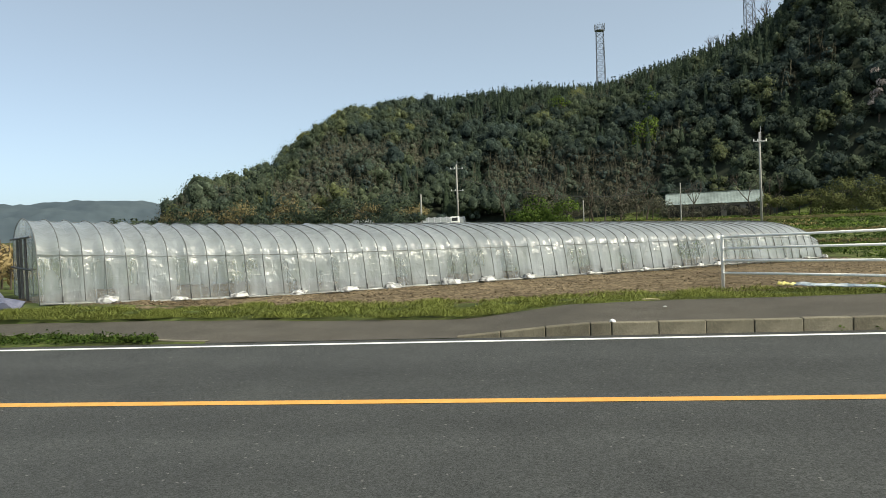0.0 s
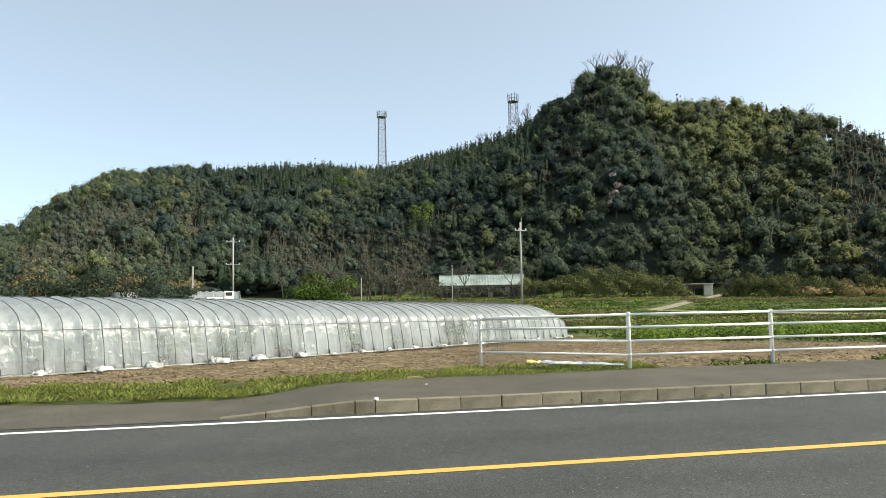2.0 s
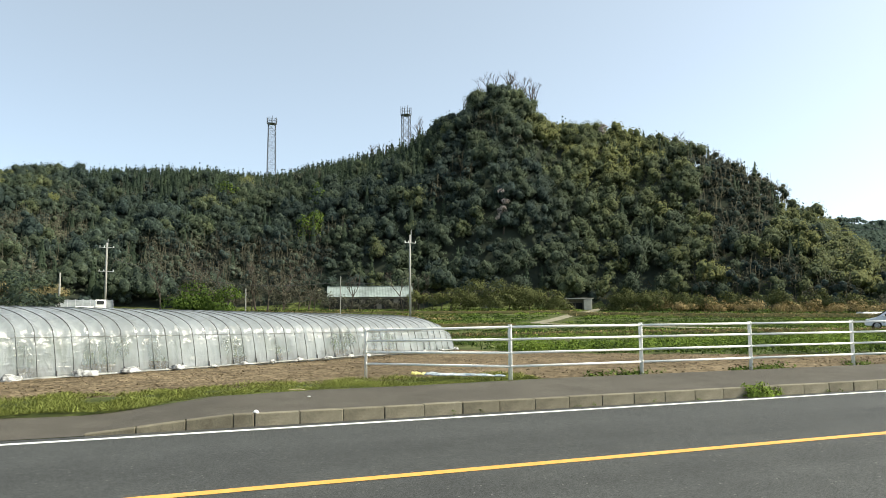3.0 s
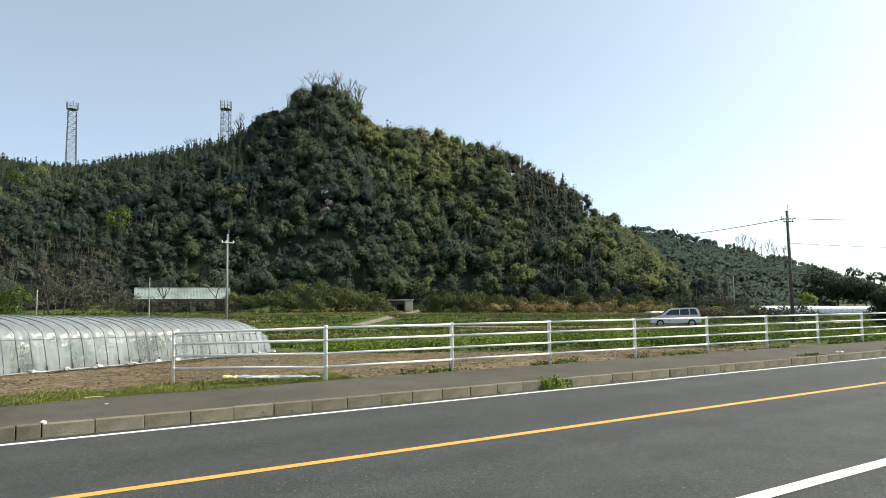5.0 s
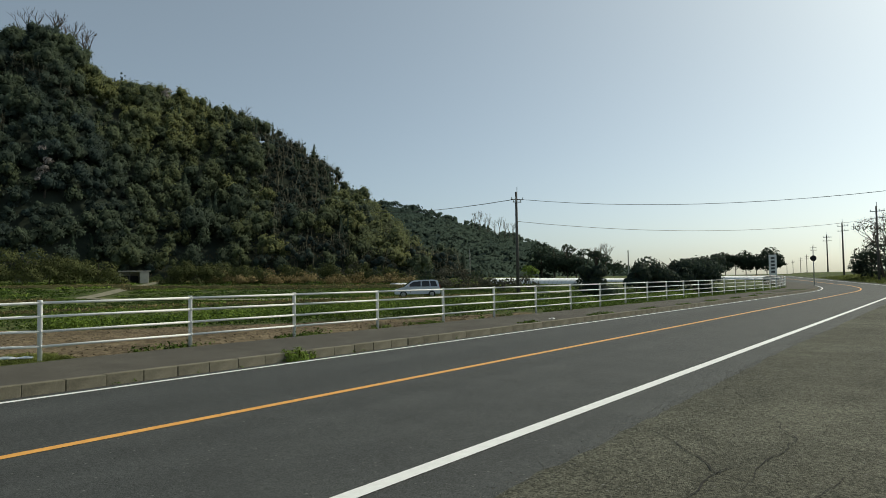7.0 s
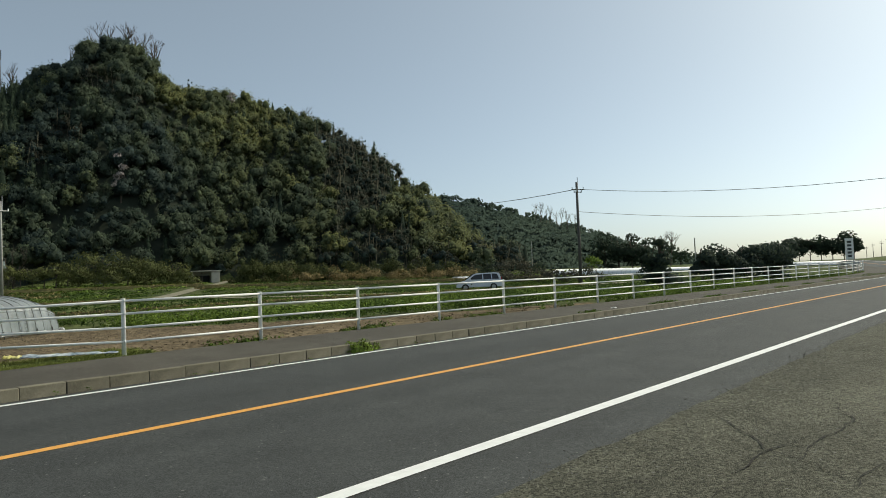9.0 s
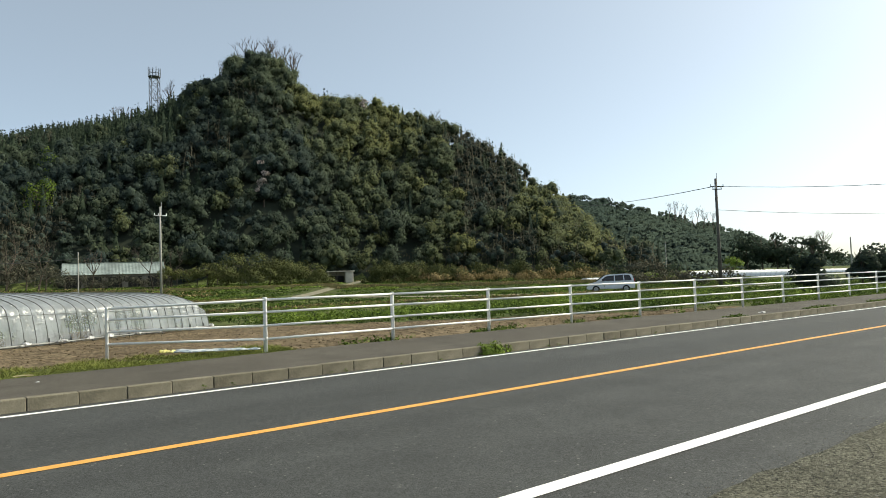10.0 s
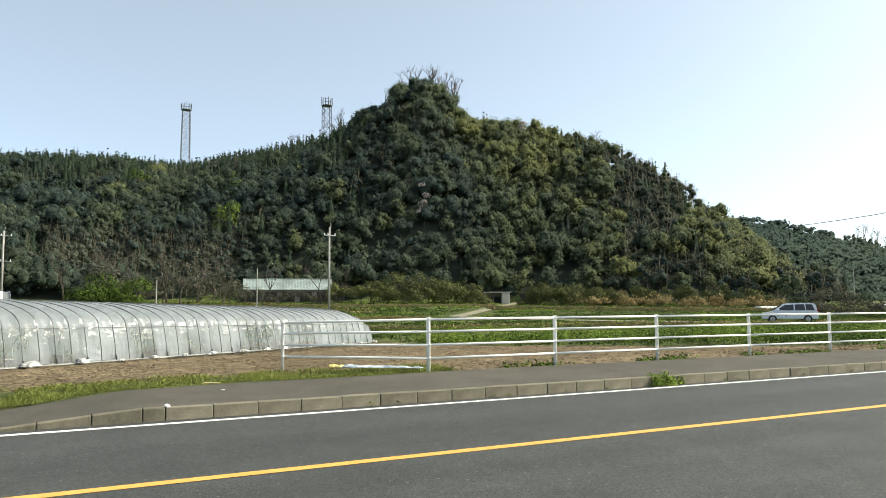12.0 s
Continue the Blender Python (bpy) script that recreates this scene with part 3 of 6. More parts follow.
def steel_tower(x, y, z0, z1, w0, w1, label):
    root = tagged(new("lattice_tower"), label, "tower")
    root.location = (x, y, z0)
    H = z1 - z0
    n = max(5, int(H / 3.2))
    deck = H - 3.6
    corner = [(-1, -1), (1, -1), (1, 1), (-1, 1)]
    def half(z):
        return (w0 + (w1 - w0) * z / deck) / 2
    for a in corner:
        bm = bmesh.new()
        tube(bm, [(a[0] * half(0), a[1] * half(0), 0), (a[0] * half(deck), a[1] * half(deck), deck)], 0.14, 5)
        part("leg", bm, SHADED_STEEL, root)
    for i in range(n):
        za, zb = deck * i / n, deck * (i + 1) / n
        for k in range(4):
            a, b = corner[k], corner[(k + 1) % 4]
            bm = bmesh.new()
            tube(bm, [(a[0] * half(za), a[1] * half(za), za), (b[0] * half(zb), b[1] * half(zb), zb)], 0.07, 4)
            tube(bm, [(b[0] * half(za), b[1] * half(za), za), (a[0] * half(zb), a[1] * half(zb), zb)], 0.07, 4)
            tube(bm, [(a[0] * half(zb), a[1] * half(zb), zb), (b[0] * half(zb), b[1] * half(zb), zb)], 0.08, 4)
            part("brace", bm, SHADED_STEEL, root)
    R = w1 * 0.72
    bm = bmesh.new()
    bmesh.ops.create_cone(bm, cap_ends=True, segments=12, radius1=R, radius2=R, depth=0.22, matrix=Matrix.Translation((0, 0, deck + 0.1)))
    part("platform", bm, SHADED_STEEL, root)
    for zz in (deck + 1.2, deck + 2.6):
        bm = bmesh.new()
        tube(bm, [(R * math.cos(k * math.pi / 6), R * math.sin(k * math.pi / 6), zz) for k in range(13)], 0.07, 4)
        part("hoop_rail", bm, SHADED_STEEL, root)
    for k in range(12):
        c, s = math.cos(k * math.pi / 6), math.sin(k * math.pi / 6)
        bm = bmesh.new()
        tube(bm, [(R * c, R * s, deck + 0.2), (R * c, R * s, deck + 3.3 + 0.5 * (k % 3 == 0))], 0.12, 5)
        part("antenna", bm, SHADED_STEEL, root)


TX, TY = at(6.6, 380)
steel_tower(TX, TY, 66, 1.45 + 0.2755 * 380, 4.6, 3.6, "tall grey steel lattice tower with a round antenna platform")
T2X, T2Y = at(17.26, 300)
steel_tower(T2X, T2Y, 60, 1.45 + 0.2965 * 300, 3.4, 3.2, "grey steel antenna tower rising behind the wooded ridge")

# ---- woods ----
def unit(v):
    return v / np.maximum(np.linalg.norm(v, axis=1, keepdims=True), 1e-6)


def leaf_quads(rng, centres, size, dirs, aspect=(0.5, 0.9), loose=0.5):
    """One leaf clump at each centre, turned roughly outwards. Returns corners and shading normals."""
    n = len(centres)
    g = unit(dirs + loose * rng.normal(size=(n, 3)))
    a = unit(np.cross(g, rng.normal(size=(n, 3))))
    b = np.cross(g, a)
    s = (size * rng.uniform(0.6, 1.35, n))[:, None]
    a, b = a * s * 0.5, b * s * rng.uniform(*aspect, (n, 1)) * 0.5
    return np.stack([centres - a - b * 0.2, centres - b + a * 0.1, centres + a + b * 0.2, centres + b - a * 0.1], 1), unit(dirs + 0.12 * rng.normal(size=(n, 3)))


class Foliage:
    """Gathers leaf clumps of one kind for one mesh."""

    def __init__(self):
        self.q, self.n, self.t = [], [], []

    def add(self, q, n, t):
        self.q.append(q)
        self.n.append(n)
        self.t.append(np.broadcast_to(t, len(q)))

    def build(self, name, mat, parent=None):
        return quads_mesh(name, np.concatenate(self.q), mat, np.concatenate(self.t), parent, np.concatenate(self.n))


def crown_points(rng, n, r, h, lumps, low=0.48):
    """Points near the skin of a crown made of several lumps, foot at z = 0."""
    c = rng.normal(size=(lumps, 3)) * np.array([r * 0.42, r * 0.42, h * 0.19]) + np.array([0, 0, h * low])
    lr = r * rng.uniform(0.42, 0.68, lumps)
    k = rng.integers(0, lumps, n)
    d = rng.normal(size=(n, 3))
    d[:, 2] = np.abs(d[:, 2]) * 0.95 - 0.3
    d = unit(d)
    p = c[k] + d * (lr[k] * rng.uniform(0.7, 1.08, n))[:, None] * np.array([1, 1, 0.8])
    p[:, 2] = np.maximum(p[:, 2], 0.05)
    return p, unit(d + 0.35 * unit(p - np.array([0, 0, h * 0.35])))


def cone_points(rng, n, r, h):
    z = 1 - np.sqrt(rng.uniform(0, 1, n))
    a = rng.uniform(0, 2 * math.pi, n)
    q = r * (1 - z) * rng.uniform(0.55, 1.1, n)
    d = np.stack([np.cos(a), np.sin(a), np.full(n, 0.35)], -1)
    return np.stack([q * np.cos(a), q * np.sin(a), h * (0.1 + 0.9 * z)], -1), unit(d)


def spaced(x, y, gap):
    """Thins random sites to a least spacing."""
    keep, cell = [], {}
    for i in range(len(x)):
        cx, cy = int(x[i] // gap), int(y[i] // gap)
        if all((x[i] - x[j]) ** 2 + (y[i] - y[j]) ** 2 > gap * gap for a in (-1, 0, 1) for b in (-1, 0, 1) for j in cell.get((cx + a, cy + b), ())):
            cell.setdefault((cx, cy), []).append(i)
            keep.append(i)
    return np.array(keep)


LUMP = bmesh.new()
bmesh.ops.create_icosphere(LUMP, subdivisions=1, radius=1.0)
LUMP_V, LUMP_F = np.array([v.co[:] for v in LUMP.verts]), np.array([[v.index for v in f.verts] for f in LUMP.faces])
LUMP.free()


SLOPE = np.array([0.20, -0.52, 0.50])


class Cores:
    """Gathers the closed inner masses of crowns, toned lower for inner shade, for one mesh."""

    def __init__(self):
        self.v, self.f, self.t, self.n = [], [], [], 0

    def lump(self, centre, r, tone):
        self.v.append(centre + LUMP_V * r)
        self.f.append(LUMP_F + self.n)
        self.t.append(np.full(len(LUMP_F), tone))
        self.n += len(LUMP_V)

    def cone(self, foot, r, h, tone, rng):
        k = np.arange(7) * 2 * math.pi / 7 + rng.uniform(0, 1)
        ring = np.stack([np.cos(k), np.sin(k), 0 * k], -1) * r
        self.v.append(np.concatenate([foot + ring + np.array([0, 0, h * 0.1]), [foot + np.array([0, 0, h])]]))
        self.f.append(np.array([[i, (i + 1) % 7, 7] for i in range(7)]) + self.n)
        self.t.append(np.full(7, tone))
        self.n += 8

    def build(self, name, mat):
        return link_mesh(name, np.concatenate(self.v), np.concatenate(self.f), mat, None, True, np.clip(np.concatenate(self.t), 0, 1))


def lumpy_crown(rng, n, r, h, lumps, low):
    """Lumps of a crown (centres, radii), and n points with outward directions on their upper skins."""
    a, q = rng.uniform(0, 2 * math.pi, lumps), r * np.sqrt(rng.uniform(0, 1, lumps)) * 0.66
    lr = r * rng.uniform(0.30, 0.56, lumps)
    c = np.stack([q * np.cos(a), q * np.sin(a), h * low + (h * (1 - low) - lr) * (1 - (q / r) ** 2) * rng.uniform(0.15, 1.0, lumps)], -1)
    k = rng.choice(lumps, n, p=lr ** 2 / np.sum(lr ** 2))
    d = rng.normal(size=(n, 3))
    d[:, 2] = np.abs(d[:, 2]) - 0.4
    d[:, 1] = d[:, 1] - 0.6
    d = unit(d)
    return c, lr, c[k] + d * (lr[k] * rng.uniform(0.5, 1.13, n))[:, None] * np.array([1, 1, 1.1]), d


def build_woods():
    rng = np.random.default_rng(11)
    bear, dist = rng.uniform(-30, 58, 60000), np.sqrt(rng.uniform(115 ** 2, 325 ** 2, 60000))
    x, y = -1 + dist * np.sin(np.radians(bear)), 0.1 + dist * np.cos(np.radians(bear))
    az, h, up = hill_part(x, y)
    ok = (h > 0.3) & (up < 1.05)
    x, y = x[ok], y[ok]
    k = spaced(x, y, 2.9)
    x, y = x[k], y[k]
    az, h, up = hill_part(x, y)
    z = ground_z(x, y)
    leaf, cedar, bare, core, cedar_core = Foliage(), Foliage(), Foliage(), Cores(), Cores()
    for i in range(len(x)):
        p = Vector((x[i] / 30, y[i] / 30, 0))
        patch = noise.noise(p) + rng.normal() * 0.14
        base = np.array([x[i], y[i], z[i]])
        tint = 0.22 + 0.56 * noise.noise(p * 0.75 + Vector((3, 5, 0))) + 0.26 * noise.noise(p * 2.1 + Vector((9, 0, 0))) + rng.normal() * 0.16
        if rng.uniform() < 0.07:
            tint += 0.40
        cedars = (-7 < az[i] < 19.5 and up[i] > 0.46 + 0.30 * noise.noise(p * 2.6) + rng.normal() * 0.07) or (az[i] > 28 and up[i] > 0.93 and rng.uniform() < 0.35) or rng.uniform() < 0.07
        wood = patch > 0.40 or (az[i] > 36 and patch > 0.16) or (az[i] < -7 and up[i] < 0.6 and patch > 0.02) or (az[i] < 11 and up[i] < 0.2 and patch > 0.1)
        if cedars:
            for _ in range(2):
                foot = base + np.array([rng.normal() * 1.0, rng.normal() * 1.0, -2.4])
                n, hh, r = 105, rng.uniform(8.2, 10.6), rng.uniform(1.7, 2.4)
                t = 0.5 * tint + 0.18 + rng.normal() * 0.10
                q, d = cone_points(rng, n, r, hh)
                c, m = leaf_quads(rng, foot + q, 0.62, d, (0.4, 0.8), loose=0.3)
                cedar.add(c, m, np.clip(t + rng.normal(size=n) * 0.10, 0, 1))
                cedar_core.cone(foot, r * 0.60, hh * 0.9, t - 0.05, rng)
        elif wood:
            n = 300
            c, lr, q, d = lumpy_crown(rng, n, rng.uniform(1.9, 3.0), rng.uniform(5.0, 7.8), 8, 0.3)
            q = q + rng.normal(size=q.shape) * 0.35
            e, m = leaf_quads(rng, base + q, 0.50, d, (0.12, 0.35), 0.9)
            bare.add(e, m, np.clip(tint + (0.25 if az[i] < -7 else 0.1) + rng.normal(size=n) * 0.16, 0, 1))
            for cc, rr in zip(c, lr):
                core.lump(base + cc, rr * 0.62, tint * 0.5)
            n = 4
            q = np.stack([rng.normal(size=n) * 0.9, rng.normal(size=n) * 0.9, rng.uniform(2.5, 4, n)], -1) + base
            a = np.stack([rng.normal(size=n) * 0.5, rng.normal(size=n) * 0.5, rng.uniform(2, 3.8, n)], -1)
            b = np.tile(np.array([[0.06, -0.02, 0]]), (n, 1))
            bare.add(np.stack([q - a - b, q - a + b, q + a + b * 0.4, q + a - b * 0.4], 1), np.tile(np.array([[0.3, -0.9, 0.2]]), (n, 1)), 0.6)
        else:
            r = 1.8 + 2.5 * rng.uniform() ** 1.5
            n, lumps = int(360 * min(1.5, (r / 3.0) ** 1.6)) + 50, rng.integers(8, 15)
            if az[i] < 0:
                tint += 0.26 * float(smoothstep(-8, -15, az[i])) - 0.08
            # right flank: browner scrub, and haze taken into a paler tone
            tint += 0.25 * float(smoothstep(25, 31, az[i]))
            if az[i] > 33:
                tint += 0.12 + 0.16 * float(smoothstep(38, 46, az[i]))
            tint = min(max(tint, 0.03), 0.97)
            c, lr, q, d = lumpy_crown(rng, n, r, rng.uniform(0.82, 1.15) * (3.5 + 1.4 * r), lumps, 0.28)
            shade = rng.normal(size=lumps) * 0.05
            for cc, rr, sh in zip(c, lr, shade):
                # core tone cut below the leaves' for the shade within a crown
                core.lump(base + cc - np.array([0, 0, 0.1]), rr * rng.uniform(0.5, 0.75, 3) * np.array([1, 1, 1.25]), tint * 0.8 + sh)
            e, m = leaf_quads(rng, base + q + rng.normal(size=q.shape) * 0.16, 0.42, d, (0.5, 0.95), loose=0.35)
            leaf.add(e, unit(0.45 * m + SLOPE), np.clip(tint + rng.normal(size=n) * 0.05, 0, 1))
    # low undergrowth between the trees
    bear, dist = rng.uniform(-30, 58, 2800), np.sqrt(rng.uniform(115 ** 2, 300 ** 2, 2800))
    x, y = -1 + dist * np.sin(np.radians(bear)), 0.1 + dist * np.cos(np.radians(bear))
    az, h, up = hill_part(x, y)
    z = ground_z(x, y)
    for i in np.nonzero((h > 0.3) & (up < 0.97))[0]:
        tint = 0.2 + 0.4 * noise.noise(Vector((x[i] / 30, y[i] / 30, 4))) + rng.normal() * 0.1
        c, lr, q, d = lumpy_crown(rng, 34, 2.4, 3.0, 3, 0.1)
        base = np.array([x[i], y[i], z[i]])
        for cc, rr in zip(c, lr):
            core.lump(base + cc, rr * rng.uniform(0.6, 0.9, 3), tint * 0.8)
        e, m = leaf_quads(rng, base + q, 0.48, d, (0.4, 0.9), loose=0.4)
        leaf.add(e, unit(0.45 * m + SLOPE), np.clip(tint + rng.normal(size=34) * 0.06, 0, 1))
    tagged(core.build("wood_core", INNER), "dense inner foliage of the broadleaf woods, toned down for shade", "woods", kind="stuff")
    tagged(cedar_core.build("cedar_core", CEDAR), "dense inner foliage of the ridge cedars, toned down for shade", "woods", kind="stuff")
    tagged(leaf.build("broadleaf_wood", LEAF), "dark evergreen broadleaf woods covering the steep hill", "woods", kind="stuff")
    tagged(cedar.build("cedar_wood", CEDAR), "dark pointed cedars along the ridge of the hill", "woods", kind="stuff")
    tagged(bare.build("bare_wood", BARE), "brown leafless trees and scrub scattered over the hill", "woods", kind="stuff")


build_woods()


def far_profile(pts, depth):
    """Cross sections of a distant ridge along points (x, y, crest height): foot, flank, crest, back."""
    out = []
    for p in pts:
        x, y, top = p
        k = depth / math.hypot(x, y)
        z0 = float(plain_height(x, y))
        out.append([(x - x * k, y - y * k, z0 - 3), (x - x * k * 0.45, y - y * k * 0.45, z0 + (top - z0) * 0.6), (x, y, top), (x + x * k, y + y * k, z0 - 3)])
    return np.array(out)


def far_hill(name, pts, depth, label, seed, tree=5.0, clumps=60):
    """A wooded hill too far off for single trees to be told apart."""
    rng = np.random.default_rng(seed)
    S = far_profile(pts, depth)
    n = len(S)
    F = [(4 * i + j, 4 * i + 4 + j, 4 * i + 5 + j, 4 * i + 1 + j) for i in range(n - 1) for j in range(3)]
    root = tagged(new(name), label, "hill")
    link_mesh("slope", S.reshape(-1, 3), F, FAR_WOOD, root, smooth=True)
    fol = Foliage()
    for a, b in zip(S[:-1], S[1:]):
        for _ in range(int(np.linalg.norm(b[2] - a[2]) * depth / (tree * tree) * 1.5)):
            u, v = rng.uniform(), rng.uniform(0, 2.04)
            j = int(v)
            p = (a[j] * (1 - u) + b[j] * u) * (1 - (v - j)) + (a[j + 1] * (1 - u) + b[j + 1] * u) * (v - j)
            if rng.uniform() < 0.2:
                q, d = cone_points(rng, clumps, tree * 0.4, tree * 1.35)
            else:
                q, d = crown_points(rng, clumps, tree * 0.6, tree * 1.0, 4)
            flat = np.array([1, 1, 0.45 if v < 1.9 else 0.9])
            cq, m = leaf_quads(rng, p + q * flat, tree * 0.36, d, loose=0.25)
            fol.add(cq, unit(0.2 * m + np.array([0.25, -0.5, 0.8])), np.clip(0.4 + 0.45 * noise.noise(Vector(p) / 60) + rng.normal() * 0.10 + rng.normal(size=len(q)) * 0.03, 0, 1))
    fol.build("woodland", FAR_WOOD, root)["kind"] = "stuff"


def far_ridge(name, pts, depth, label, relief, n_u=420, n_v=36):
    """A ridge with the haze in its blue colour: one rolling sheet of treetops."""
    S = far_profile(pts, depth)
    V, tone = [], []
    for i in range(n_u + 1):
        u = i / n_u * (len(S) - 1)
        k = min(int(u), len(S) - 2)
        for j in range(n_v + 1):
            v = j / n_v * 3
            m = min(int(v), 2)
            p = sum(S[k + a][m + b] * (u - k if a else 1 - u + k) * (v - m if b else 1 - v + m) for a in (0, 1) for b in (0, 1))
            q = Vector(p)
            h = noise.noise(q / 34) + 0.7 * noise.noise(q / 13 + Vector((5, 0, 0)))
            V.append((p[0], p[1], p[2] + relief * h))
            # relief shading goes into the tone: high spots paler, hollows darker
            tone.append(0.5 + 0.5 * noise.noise(q / 50) + 0.35 * h)
    w = n_v + 1
    F = [(i * w + j, (i + 1) * w + j, (i + 1) * w + j + 1, i * w + j + 1) for i in range(n_u) for j in range(n_v)]
    tagged(link_mesh(name, V, F, HAZED_RIDGE, None, True, [min(1, max(0, tone[f[0]])) for f in F]), label, "hill")


def ridge_points(rows, d, drop):
    out = []
    for az, el in rows:
        x, y = at(az, d)
        out.append((x, y, 1.45 + el * d - drop))
    return out


far_hill("wooded_hill", ridge_points([(44, 0.108), (48, 0.121), (51.3, 0.114), (54.4, 0.096), (56.7, 0.084), (59.7, 0.067), (62.3, 0.049), (64.4, 0.036), (68, 0.018), (72, 0.008)], 420, 4.6), 130, "dark green wooded hill behind the near one, tinted for haze", 5, 4.2, 36)
far_ridge("distant_ridge", ridge_points([(-44, 0.05), (-37.7, 0.058), (-36, 0.061), (-32, 0.064), (-29.5, 0.062), (-26.8, 0.057), (-20, 0.04)], 1100, 7), 260, "distant wooded ridge tinted blue-green for haze", 4.0)


# ---- single trees and shrubs ----
def bare_tree(x, y, h, seed, label="leafless grey-brown tree on the hilltop", spread=0.55, z=None, thick=1.0):
    rng = random.Random(seed)
    z = float(ground_z(x, y)) if z is None else z
    root = tagged(new("bare_tree"), label, "tree")
    root.location = (x, y, z)
    bm, tw = bmesh.new(), bmesh.new()

    def grow(target, p, d, length, r, depth):
        pts = [p]
        for _ in range(3):
            d = (d + Vector((rng.uniform(-1, 1), rng.uniform(-1, 1), rng.uniform(-0.3, 0.6))) * 0.16).normalized()
            p = p + d * length / 3
            pts.append(p)
        tube(target, pts, r, 5 if depth > 1 else 3, r * 0.6)
        if depth:
            for k in range(rng.randint(2, 4)):
                nd = (d + Vector((rng.uniform(-1, 1), rng.uniform(-1, 1), rng.uniform(-0.1, 0.8))) * spread * 1.5).normalized()
                grow(tw, pts[rng.choice((2, 3, 3))], nd, length * rng.uniform(0.55, 0.8), r * 0.55, depth - 1)

    grow(bm, Vector((0, 0, -0.3)), Vector((0, 0, 1)), h * 0.42, h * 0.024 * thick, 4)
    part("trunk", bm, BARK, root)
    part("crown", tw, BARK, root)
    return root


def shrub(name, label, category, x, y, r, h, seed, mat, clumps=500, size=0.3, lumps=7, tone=0.4, z=None, trunk=0.0, cone=False, low=0.5, aspect=(0.5, 0.9)):
    """A bush or leafy tree: a stem with limbs, and a crown of leaf clumps."""
    rng = np.random.default_rng(seed)
    rnd = random.Random(seed)
    z = float(ground_z(x, y)) if z is None else z
    root = tagged(new(name), label, category)
    root.location = (x, y, z)
    bm = bmesh.new()
    tube(bm, [(0, 0, -0.2), (0.03 * h, 0, h * 0.35), (0, 0.02 * h, h * 0.75)], max(0.03, h * 0.022), 7, h * 0.008)
    for k in range(6):
        a = rnd.uniform(0, 6.28)
        z0 = h * rnd.uniform(0.15, 0.55)
        tube(bm, [(0.02 * h, 0, z0), (r * 0.4 * math.cos(a), r * 0.4 * math.sin(a), z0 + h * 0.15), (r * 0.75 * math.cos(a), r * 0.75 * math.sin(a), z0 + h * 0.25)], h * 0.012, 5, h * 0.004)
    part("trunk", bm, BARK, root)
    f = Foliage()
    if cone:
        q, d = cone_points(rng, clumps, r, h - trunk)
        q[:, 2] += trunk
    else:
        q, d = crown_points(rng, clumps, r, h, lumps, low)
        q[:, 2] = np.maximum(q[:, 2], trunk)
    c, m = leaf_quads(rng, q, size, d, aspect)
    f.add(c, m, np.clip(tone + rng.normal(size=clumps) * 0.15, 0, 1))
    f.build("crown", mat, root)
    return root


# hilltop skeleton trees, and the row on the far hill's shoulder
for k, (az_, d_, h_) in enumerate(((23.6, 223, 9.8), (24.3, 221, 10.4), (25.3, 220, 9.6), (25.9, 220, 10), (22.0, 228, 9), (27.0, 218, 11.5), (27.3, 217, 10.5), (18.4, 246, 10), (17.9, 250, 11), (15.6, 262, 10), (14.8, 268, 9.5), (38.5, 216, 8), (39.6, 214, 8))):
    bare_tree(*at(az_, d_), h_ * 1.06, 20 + k, thick=1.6)
for k in range(13):
    a_ = 56.6 + k * 0.25 + 0.12 * math.sin(k * 2.3)
    bare_tree(*at(a_, 405), 8.6 + 1.6 * math.sin(k * 1.7), 60 + k, "tall leafless trunk on the far hill's shoulder", 0.35, 1.45 + float(np.interp(a_, [56, 57, 59.7, 61], [0.088, 0.082, 0.067, 0.058])) * 405 - 4.5, 0.85)

# cherry in blossom on the slope, and paler crowns
for n_, az_, el_, r_, mat_ in (("cherry_tree", 25.05, 0.112, 1.5, BLOSSOM), ("cherry_tree", 34.6, 0.189, 1.7, BLOSSOM), ("maple_tree", 3.5, 0.142, 3.4, WEED), ("maple_tree", 37.9, 0.140, 3.2, WEED), ("maple_tree", 9.5, 0.09, 3.0, WEED), ("maple_tree", 10.2, 0.135, 2.2, WEED), ("maple_tree", 10.0, 0.10, 2.6, WEED), ("maple_tree", 28.5, 0.18, 2.4, WEED), ("cherry_tree", 23.8, 0.268, 1.5, BLOSSOM), ("cherry_tree", 33.0, 0.225, 1.5, BLOSSOM)):
    ds, az_ = np.linspace(150, 300, 301), bearing(az_)
    xs_, ys_ = -1 + ds * math.sin(radians(az_)), 0.1 + ds * math.cos(radians(az_))
    k_ = int(np.argmin(np.abs((ground_z(xs_, ys_) - 1.45) / ds - el_)))
    shrub(n_, "pale pink cherry in blossom among dark woods" if n_[0] == "c" else "fresh yellow-green tree among dark woods", "tree", float(xs_[k_]) , float(ys_[k_]), r_, 9.0, 90 + k_, mat_, 420, 0.45, 12, 0.5, low=0.62)

